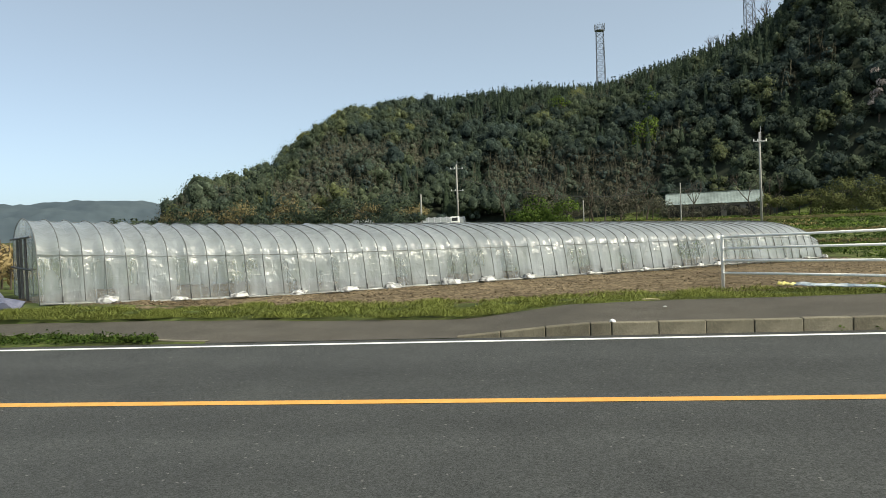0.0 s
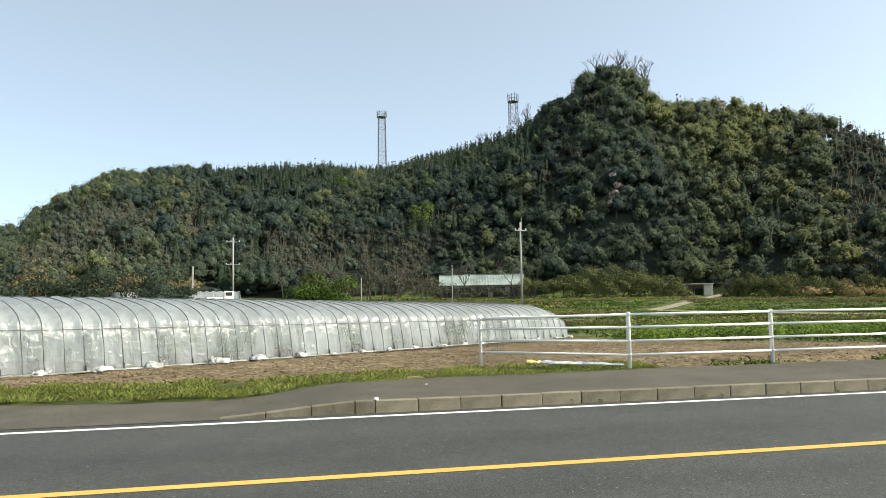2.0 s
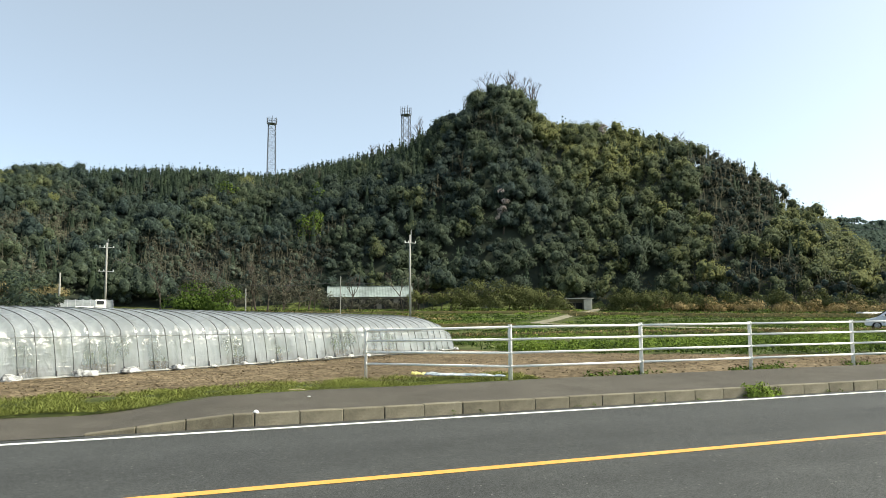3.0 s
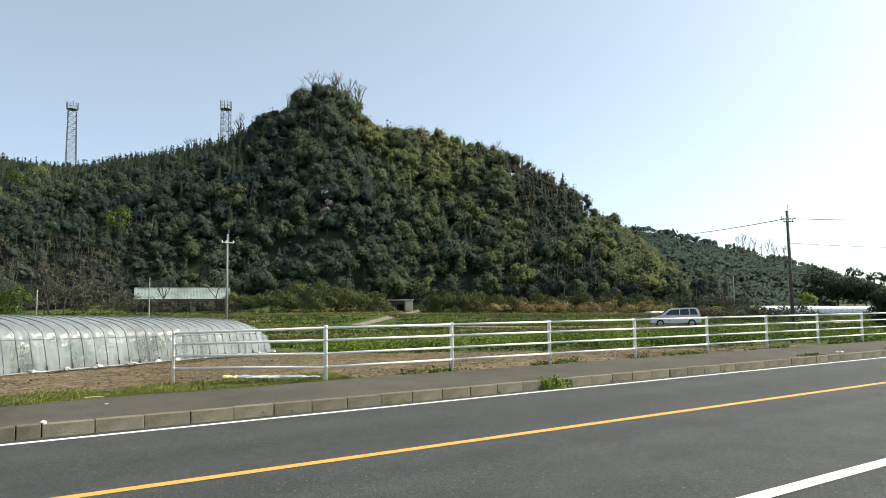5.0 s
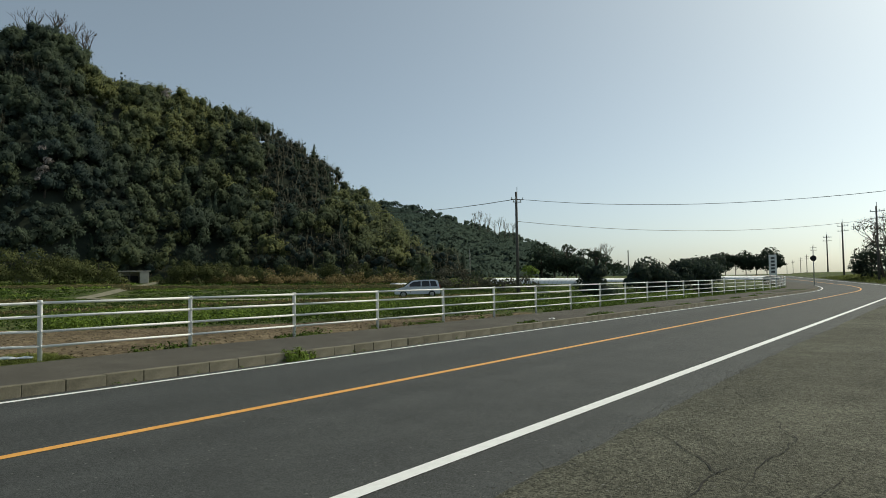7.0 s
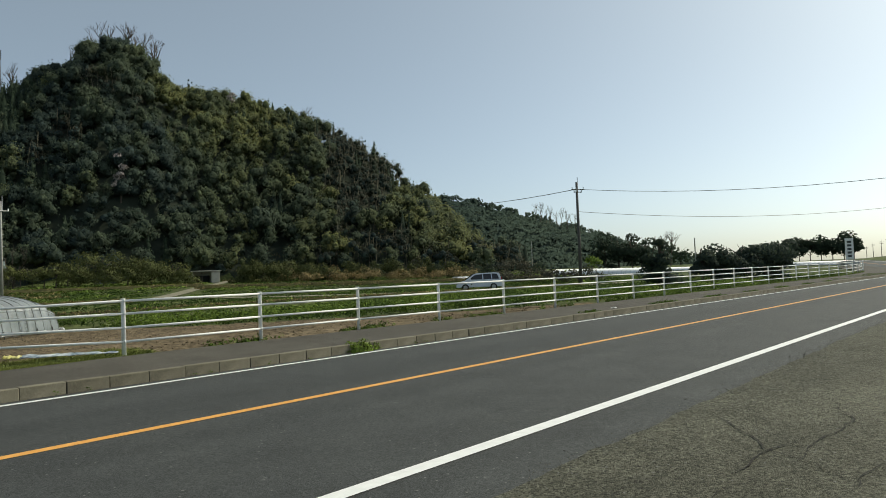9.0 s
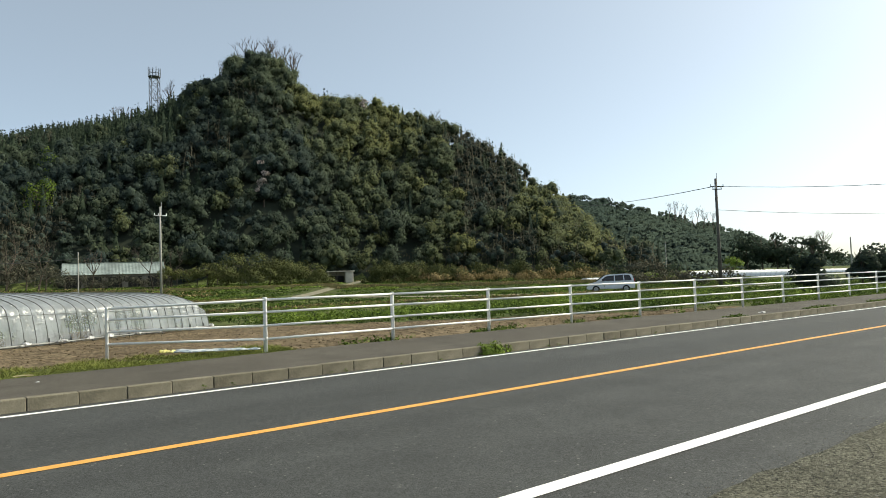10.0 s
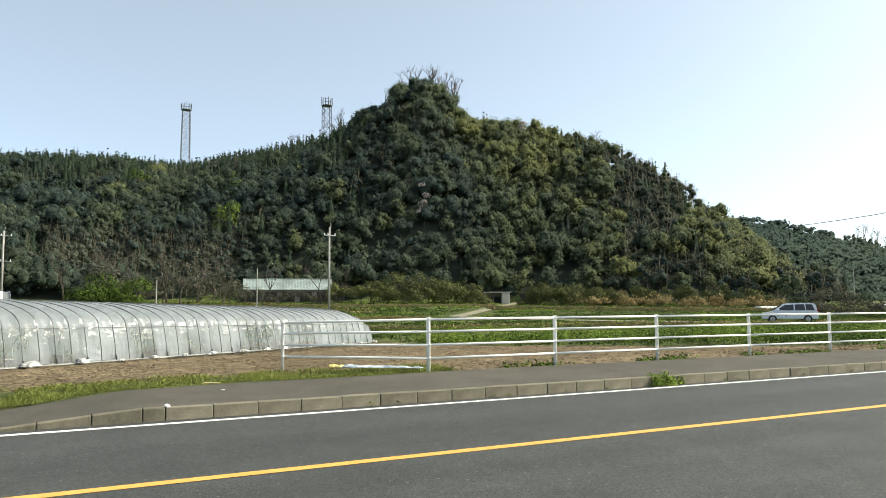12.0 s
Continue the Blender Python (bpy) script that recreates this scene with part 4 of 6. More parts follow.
# ---- far side of the fields: sheds, posts, hedges ----
ROOF = material("pale_roof_sheet", (0.17, 0.215, 0.20), (0.31, 0.36, 0.34), 2, 0.55, 0.15, 12, metal=0.2, stains=0.25)
WALLSHEET = material("weathered_wall", (0.10, 0.09, 0.08), (0.22, 0.20, 0.17), 2, 0.85, 0.3, 12, stains=0.3)
HUTWALL = material("hut_wall", (0.40, 0.38, 0.33), (0.56, 0.53, 0.46), 2, 0.85, 0.2, 12, stains=0.2)
# near black; also drawn where shed and hut are only in shade
SHADE_BLACK = material("shade_black", (0.012, 0.012, 0.012), (0.03, 0.03, 0.03), 4, 0.9, 0.0)
WHITE_PLASTIC = material("white_plastic_sheet", (0.70, 0.71, 0.71), (0.84, 0.85, 0.85), 3, 0.4, 0.4, 8)
TRACK = material("farm_track_dirt", (0.16, 0.15, 0.105), (0.28, 0.26, 0.19), 1.0, 0.95, 0.4, 12, sharp=0.06)


def box_part(name, mat, parent, c, s, bevel=0.02, turn=0.0, label=""):
    bm = bmesh.new()
    add_box(bm, *c, *s, bevel, turn)
    return part(name, bm, mat, parent, label)


def build_shed():
    x, y = at(14.4, 130)
    root = tagged(new("farm_shed"), "long low farm shed with a pale sheet-metal roof", "shed")
    z = float(ground_z(x, y))
    root.location, root.rotation_euler = (x, y, z), (0, 0, radians(-12))
    W, D, E, R = 15.4, 7.0, 2.2, 4.2
    box_part("wall", WALLSHEET, root, (0, 0, E / 2), (W - 0.8, D - 0.8, E))
    # dark panels on the solid wall in place of shaded open bays
    for k in range(5):
        box_part("shade_panel", SHADE_BLACK, root, (-6 + 3 * k, -D / 2 + 0.39, 0.95), (2.1, 0.06, 1.7), 0.0)
    for sgn in (-1, 1):
        bm = bmesh.new()
        n = 60
        rows = []
        for i in range(n + 1):
            u = -W / 2 + W * i / n
            lift = 0.035 * (i % 2)
            rows.append([bm.verts.new((u, sgn * D / 2, E + lift)), bm.verts.new((u, 0, R + lift))])
        for a, b in zip(rows, rows[1:]):
            bm.faces.new((a[0], b[0], b[1], a[1]))
        ob = part("roof_slope", bm, ROOF, root, "pale corrugated roof")
        ob.modifiers.new("thick", "SOLIDIFY").thickness = 0.05
    box_part("ridge_cap", ROOF, root, (0, 0, R + 0.05), (W, 0.4, 0.06))


def build_hut():
    x, y = at(30.85, 128)
    root = tagged(new("field_hut"), "small open-fronted hut with a flat pale roof", "hut")
    z = float(ground_z(x, y))
    root.location, root.rotation_euler = (x, y, z), (0, 0, radians(-28))
    box_part("back_wall", HUTWALL, root, (0, 1.2, 0.95), (4.4, 0.12, 1.9))
    box_part("side_wall", HUTWALL, root, (2.15, 0, 0.95), (0.12, 2.4, 1.9))
    box_part("side_wall", HUTWALL, root, (-2.15, 0, 0.95), (0.12, 2.4, 1.9))
    box_part("front_wall", HUTWALL, root, (1.45, -1.2, 0.95), (1.3, 0.12, 1.9))
    box_part("front_post", WALLSHEET, root, (-0.7, -1.2, 0.95), (0.1, 0.1, 1.9))
    # dark block standing in for the hut's unlit interior
    box_part("shade_block", SHADE_BLACK, root, (-0.7, 0.6, 0.65), (2.6, 0.9, 1.25))
    box_part("roof", HUTWALL, root, (0, 0, 2.02), (4.9, 3.0, 0.16))


def plain_post(az_, d, top_el, label, r=0.07):
    x, y = at(az_, d)
    z = float(ground_z(x, y))
    h = 1.45 + top_el * d - z
    bm = bmesh.new()
    tube(bm, [(x, y, z - 0.3), (x, y, z + h - 0.08), (x, y, z + h)], r, 8, r * 0.8)
    tagged(part("wooden_post", bm, CONCRETE), label, "post")


build_shed()
build_hut()
plain_post(-7.8, 95, 0.0547, "pale grey concrete post beyond the greenhouse", 0.12)
plain_post(4.9, 85, 0.0366, "thin grey post beyond the greenhouse")
plain_post(12.1, 95, 0.0534, "thin grey post in front of the shed")
plain_post(56.25, 150, 0.0438, "thin grey post at the foot of the hill", 0.1)
plain_post(68.6, 120, 0.0375, "thin dark post beyond the field trees", 0.1)


DULL_SHEET = material("dull_plastic_sheet", (0.15, 0.17, 0.17), (0.24, 0.26, 0.26), 2, 0.5, 0.15, 12, stains=0.25)


def tunnel(az0, az1, d0, d1, h, w, label, hoops=14, mat=None):
    """A low white plastic crop tunnel far off."""
    (x0, y0), (x1, y1) = at(az0, d0), at(az1, d1)
    root = tagged(new("crop_tunnel"), label, "greenhouse")
    u = Vector((x1 - x0, y1 - y0, 0)).normalized()
    n = Vector((-u.y, u.x, 0))
    V, F, m = [], [], 10
    S = hoops * 2
    for i in range(S + 1):
        k = i / S
        px, py = x0 + (x1 - x0) * k, y0 + (y1 - y0) * k
        z = float(ground_z(px, py))
        for j in range(m + 1):
            a = math.pi * j / m
            sag = 1 - 0.06 * (i % 2)
            V.append((px - n.x * w / 2 * math.cos(a), py - n.y * w / 2 * math.cos(a), z + h * sag * math.sin(a) ** 0.7))
    F = [(i * (m + 1) + j, (i + 1) * (m + 1) + j, (i + 1) * (m + 1) + j + 1, i * (m + 1) + j + 1) for i in range(S) for j in range(m)]
    F += [tuple(range(m + 1)), tuple(range(S * (m + 1), S * (m + 1) + m + 1))]
    link_mesh("sheet", V, F, mat or WHITE_PLASTIC, root, smooth=True)
    for i in range(0, S + 1, 2):
        bm = bmesh.new()
        tube(bm, [Vector(V[i * (m + 1) + j])  for j in range(m + 1)], 0.025, 4)
        part("hoop", bm, STEEL, root)


tunnel(58.2, 65.2, 125, 118, 1.0, 4.5, "long white plastic crop tunnel across the fields", 22)
tunnel(66.7, 71.5, 135, 130, 0.55, 4.5, "white plastic crop tunnel behind the field trees", 14)
tunnel(74.5, 78.6, 140, 130, 0.6, 4.5, "white plastic crop tunnel beyond the fence", 14)
tunnel(50.1, 53.6, 112, 116, 0.5, 2.2, "low white plastic row cover on the field", 8)
tunnel(-8.2, -4.4, 102, 102, 1.8, 4.5, "dull plastic tunnel beyond the long greenhouse", 8, DULL_SHEET)
tunnel(-13.0, -12.0, 105, 106, 1.8, 4.0, "small dull plastic tunnel among bushes", 4, DULL_SHEET)

HEDGE = material("hedge_leaves", (0.052, 0.064, 0.027), (0.145, 0.160, 0.060), tone=True, rough=0.8, bump=0, leaf=0.3, spec=0.1)
# hedges and bushes, one by one
HEDGES = [  # bearing, distance, radius, height, leaf, tone
    (-10.2, 84, 2.6, 4.1, LEAF, 0.45), (-8.9, 84, 1.9, 3.2, LEAF, 0.4), (1.0, 88, 2.1, 3.2, WEED, 0.35), (2.5, 88, 2.2, 3.5, WEED, 0.4),
    (22.2, 118, 2.6, 5.2, HEDGE, 0.60), (23.8, 118, 2.7, 5.9, HEDGE, 0.65), (25.4, 119, 2.6, 5.4, HEDGE, 0.55), (27.0, 120, 2.6, 5.0, HEDGE, 0.60), (28.5, 121, 2.2, 4.4, HEDGE, 0.65),
    (33.6, 124, 2.2, 3.6, HEDGE, 0.50), (35.0, 124, 2.4, 4.4, HEDGE, 0.55), (36.5, 125, 2.4, 4.6, HEDGE, 0.60), (38.2, 126, 2.3, 3.8, HEDGE, 0.50), (40.0, 128, 2.2, 3.0, HEDGE, 0.45), (42.0, 130, 2.2, 2.8, HEDGE, 0.50)]
for k, (a_, d_, r_, h_, m_, t_) in enumerate(HEDGES):
    shrub("bush", "dense leafy green bush at the field's edge", "bush", *at(a_, d_), r_ * 1.2, h_ * 0.95, 200 + k, m_, 2600, 0.27, 12, t_ - 0.18, low=0.34)
for k in range(9):
    shrub("reed_clump", "tall yellow-brown reeds behind the greenhouse end", "reeds", *at(-36.6 - k * 0.55, 27 + 2 * math.sin(k * 2.2)), 0.7, 1.9 + 0.3 * math.sin(k * 1.7), 500 + k, STRAW, 420, 0.28, 6, 0.35, low=0.45, aspect=(0.1, 0.25))
for k, (a_, r_, h_) in enumerate(((-27.4, 2.6, 4.6), (-28.6, 2.4, 3.8), (-29.8, 2.2, 3.4))):
    shrub("bush", "low dark green trees at the foot of the hill", "bush", *at(a_, 118), r_, h_, 520 + k, LEAF, 520, 0.5, 6, 0.35, low=0.45)
for k in range(17):
    tan = k % 3 == 1
    shrub("scrub_bush" if tan else "bush", "tan-brown twiggy bush at the foot of the hill" if tan else "tall dark green bush at the foot of the hill", "bush", *at(-26.2 + k * 1.1, 113 + 4 * math.sin(k * 2.7)), 2.9, 5.0 + 1.2 * math.sin(k * 1.9), 850 + k, TAN if tan else LEAF, 1300, 0.38, 10, 0.45 if tan else 0.3 + 0.12 * math.sin(k * 3.1), low=0.42, aspect=(0.25, 0.6) if tan else (0.5, 0.9))
for k in range(9):
    shrub("scrub_bush", "brown twiggy scrub below the wooded hill", "bush", *at(0.6 + k * 1.18, 116 + 4 * math.sin(k * 2.1)), 2.6, 5.2 + 1.4 * math.sin(k * 1.3 + 1), 240 + k, BARE, 620, 0.42, 8, 0.4, low=0.5, aspect=(0.15, 0.4))
for k in range(9):
    shrub("scrub_bush", "low brown brush in front of the farm shed", "bush", *at(11.2 + k * 0.88, 119 + 1.5 * math.sin(k * 2.1)), 1.5, 2.3 + 0.5 * math.sin(k * 1.9), 700 + k, BARE, 420, 0.34, 7, 0.25, low=0.42, aspect=(0.15, 0.4))
for k, (a_, h_) in enumerate(((12.9, 6.2), (17.0, 6.6), (18.2, 6.0), (-1.2, 7.5), (1.4, 8.2), (3.2, 8.8), (5.6, 8.4), (7.7, 9.2), (9.6, 7.6))):
    bare_tree(*at(a_, 117), h_, 720 + k, "grey leafless tree below the wooded hill", 0.6, thick=0.9)
for k in range(6):
    shrub("reed_clump", "tall dry brown reeds beside the hedge", "reeds", *at(17.9 + k * 0.72, 116), 1.5, 4.1 + 0.4 * math.sin(k * 2), 260 + k, HEDGE, 520, 0.5, 6, 0.85, low=0.45, aspect=(0.1, 0.25))
for k in range(10):
    shrub("scrub_bush", "dull brown-green scrub at the hill's foot", "bush", *at(44 + k * 1.45, 134 + 5 * math.sin(k * 1.7)), 2.3, 2.9 + 0.7 * math.sin(k * 1.1), 280 + k, BARE if k % 3 else LEAF, 460, 0.42, 7, 0.35, low=0.42, aspect=(0.3, 0.7))
for k in range(8):
    shrub("scrub_bush", "brown bramble heap at the field's end", "bush", *at(53.6 + k * 1.05, 88 + 3 * math.sin(k)), 1.6, 1.7 + 0.3 * math.sin(k * 2), 300 + k, BARE, 360, 0.3, 6, 0.3, low=0.4, aspect=(0.3, 0.7))
for k in range(16):
    shrub("reed_clump", "pale dry reeds between field and wooded hill", "reeds", *at(36.2 + k * 0.98, 124 + 2 * math.sin(k * 2.3)), 1.7, 1.7 + 0.5 * math.sin(k * 1.9), 800 + k, STRAW, 420, 0.42, 6, 0.3 + 0.15 * math.sin(k), low=0.42, aspect=(0.1, 0.25))
for k in range(7):
    shrub("bush", "dark low hedge bush at the hill's foot", "bush", *at(43.4 + k * 1.2, 129), 2.1, 3.2 + 0.5 * math.sin(k * 1.7), 830 + k, HEDGE, 700, 0.36, 8, 0.25, low=0.42)
shrub("yellow_bush", "yellow-green bush below the far hill", "bush", *at(61.1, 150), 2.2, 3.6, 330, WEED, 420, 0.4, 6, 0.75, low=0.45)
for k, (a_, r_, h_) in enumerate(((61.9, 3.0, 6.0), (62.9, 3.4, 6.9), (63.9, 3.3, 6.5), (64.6, 2.6, 5.4))):
    shrub("evergreen_tree", "broad dark evergreen tree beyond the fields", "tree", *at(a_, 165), r_ * 1.1, h_ * 1.35, 340 + k, CEDAR, 1100, 0.6, 10, 0.25, low=0.42)
shrub("evergreen_tree", "round dark tree far behind the fields", "tree", *at(67.4, 260), 5.0, 7.5, 350, CEDAR, 420, 0.9, 6, 0.5, low=0.5)
for k, (a_, h_) in enumerate(((66.0, 8.5), (66.7, 9.5), (65.3, 8.0))):
    bare_tree(*at(a_, 200), h_, 360 + k, "leafless tree far across the fields", 0.5, thick=1.2)
# trees standing behind the fence
shrub("conifer_shrub", "bushy dark green young tree behind the fence", "tree", *at(66.4, 44), 0.85, 4.1, 371, LEAF, 3000, 0.17, 16, 0.25, low=0.40)
shrub("conifer_shrub", "low dark growth at the foot of the young tree", "bush", *at(66.3, 44), 1.15, 2.0, 372, LEAF, 1800, 0.17, 9, 0.2, low=0.4)
for k, (a_, d_, r_, h_) in enumerate(((69.3, 56, 0.9, 3.5), (70.9, 58, 1.6, 3.7), (72.2, 60, 1.7, 3.8), (73.5, 62, 1.8, 3.7), (74.5, 64, 1.5, 3.5))):
    shrub("roadside_tree", "dark green bushy tree just behind the fence", "tree", *at(a_, d_), r_ * 0.92, h_ * 1.02, 380 + k, LEAF, 3600, 0.2, 13, 0.15, low=0.40)
for k, (a_, r_) in enumerate(((74.9, 2.4), (75.5, 2.6), (76.2, 2.6), (76.9, 2.8), (77.6, 3.0), (78.3, 3.0), (78.9, 2.3))):
    shrub("pine_tree", "dark spreading pine on a bare trunk", "tree", *at(a_, 190), r_, 5.5, 390 + k, CEDAR, 800, 0.6, 9, 0.25, low=0.56, trunk=0.9)
for k, (a_, d_, r_, h_, m_) in enumerate(((84.1, 122, 1.5, 3.0, LEAF), (84.9, 120, 2.4, 5.4, LEAF), (85.7, 119, 2.6, 6.2, LEAF), (86.8, 118, 2.4, 5.2, LEAF), (88.2, 117, 3.2, 5.6, LEAF), (85.8, 124, 3.0, 8.4, BARE), (87.4, 123, 3.6, 9.4, BARE))):
    shrub("roadside_tree", "dark half-bare tree on the roadside bank", "tree", *at(a_, d_), r_, h_, 400 + k, m_, 1500, 0.32, 10, 0.18, low=0.45 if m_ is LEAF else 0.6, aspect=(0.3, 0.7))
for k, (a_, h_) in enumerate(((85.6, 8.8), (86.4, 9.6), (87.1, 10.2), (87.8, 10.4))):
    bare_tree(*at(a_, 115), h_, 420 + k, "leafless tree on the roadside bank", 0.6)

# grassy bank on the outside of the bend
def build_bank():
    xs, us = np.arange(80, 190, 1.0), np.linspace(0, 1, 14)
    V = []
    for a in xs:
        e = 1.6 + float(road_y(a))
        for u in us:
            z = 0.5 * float(smoothstep(0, 0.30, u)) * float(smoothstep(80, 104, a)) + 0.06 * noise.noise(Vector((a * 0.4, u * 6, 0)))
            V.append((a, e - 26 * u, float(plain_height(a, 8)) + z * (0.2 + 0.8 * float(smoothstep(0, 0.1, u))) - 0.03))
    n = len(us)
    F = [(n * i + j, n * i + n + j, n * i + n + 1 + j, n * i + 1 + j) for i in range(len(xs) - 1) for j in range(n - 1)]
    tagged(link_mesh("grass_bank", V, F, FIELD, smooth=True), "low green grass bank on the outside of the bend", "ground", kind="structure")
    rng = np.random.default_rng(44)
    f = Foliage()
    c = 9000
    x, u = rng.uniform(82, 135, c), rng.uniform(0.01, 0.7, c)
    y = 1.6 + road_y(x) - 26 * u
    z = plain_height(x, 8) + 0.5 * smoothstep(0, 0.30, u) * smoothstep(80, 104, x) - 0.05
    q, m = blades(rng, x, y, z, rng.uniform(0.10, 0.28, c), rng.uniform(0.10, 0.22, c), 0.6)
    f.add(q, m, np.clip(0.35 + rng.normal(size=c) * 0.2, 0, 1))
    tagged(f.build("bank_grass", GRASS), "rough green grass on the roadside bank", "grass", kind="stuff")


# roadside sign, round mirror sign, pole line
def build_sign():
    x, y = at(78.8, 92)
    z = float(ground_z(x, y))
    root = tagged(new("roadside_sign"), "upright pale roadside sign board on two posts", "sign")
    root.location, root.rotation_euler = (x, y, z), (0, 0, radians(-75))
    H = 1.45 + 0.0269 * 92 - z
    box_part("board", PAINT, root, (0, 0, H - 1.25), (0.85, 0.1, 2.4))
    for u in (-0.35, 0.35):
        bm = bmesh.new()
        tube(bm, [(u, 0.09, -0.2), (u, 0.09, H)], 0.04, 8)
        part("leg", bm, STEEL, root)
    for k in range(5):
        box_part("lettering", DARK_PIPE, root, (0, -0.056, H - 0.45 - 0.4 * k), (0.4, 0.012, 0.24), 0.0)


build_sign()


def build_round_sign():
    x, y = at(81.4, 96)
    z = float(ground_z(x, y))
    root = tagged(new("round_sign"), "round dark traffic sign on a slim grey post", "sign")
    root.location, root.rotation_euler = (x, y, z), (0, 0, radians(-80))
    bm = bmesh.new()
    tube(bm, [(0, 0, -0.2), (0, 0, 1.45 + 0.0344 * 96 - z)], 0.05, 8)
    part("leg", bm, STEEL, root, smooth=True)
    bm = bmesh.new()
    bmesh.ops.create_cone(bm, cap_ends=True, segments=20, radius1=0.34, radius2=0.34, depth=0.04, matrix=Matrix.Translation((0, -0.08, 1.45 + 0.0205 * 96 - z)) @ Matrix.Rotation(math.pi / 2, 4, "X"))
    part("disc", bm, SHADE_BLACK, root, "round dark disc")


build_round_sign()
for a_, d_, el_ in ((85.3, 111, 0.0813), (83.2, 141, 0.0637), (82.2, 180, 0.0493), (81.3, 240, 0.036), (80.85, 330, 0.0245), (80.45, 390, 0.0215), (79.95, 460, 0.0185), (79.55, 540, 0.0155)):
    utility_pole(*at(a_, d_), 1.45 + el_ * d_, "utility pole along the road, darkened as backlit", ((0.93, 0.9), (0.84, 0.9)), 0.17, 1.3, True)

# cables
PCtop = 1.45 + 0.1236 * 76
CW = 0.93 * (PCtop - float(ground_z(*PC))) + float(ground_z(*PC))
fx, fy = at(45, 230)
wire((PC[0], PC[1], CW), (fx, fy, 1.45 + 0.112 * 230), 2.2, 0.035)
FX = at(99, 72)
utility_pole(*FX, 10.5, "grey concrete utility pole along the road", ((0.93, 0.9),), 0.17, 1.3)
wire((PC[0], PC[1], CW), (FX[0], FX[1], 9.95), 1.9, 0.022)
fx, fy = at(85.3, 111)
wire((PC[0], PC[1], 0.71 * PCtop), (fx, fy, 1.45 + 0.066 * 111), 1.3, 0.022)
fx, fy = at(12.3, 104)
wire((PA[0], PA[1], 1.45 + 0.076 * 112), (fx, fy, 1.45 + 0.046 * 104), 2.0, 0.03)
wire((fx, fy, 1.45 + 0.046 * 104), (PB[0], PB[1], 1.45 + 0.052 * 80), 0.5, 0.02)


# ---- parked-looking people carrier on the farm track ----
CAR_PAINT = material("silver_paint", (0.62, 0.64, 0.70), (0.70, 0.72, 0.78), 3, 0.25, 0.0, metal=0.1, spec=0.6)
GLASS = material("car_glass", (0.01, 0.012, 0.014), (0.02, 0.022, 0.025), 3, 0.08, 0.0, spec=0.7)
TYRE = material("tyre_rubber", (0.012, 0.012, 0.012), (0.025, 0.025, 0.025), 9, 0.9, 0.1)
RED = material("tail_lamp", (0.25, 0.01, 0.01), (0.4, 0.02, 0.02), 3, 0.2, 0.0)


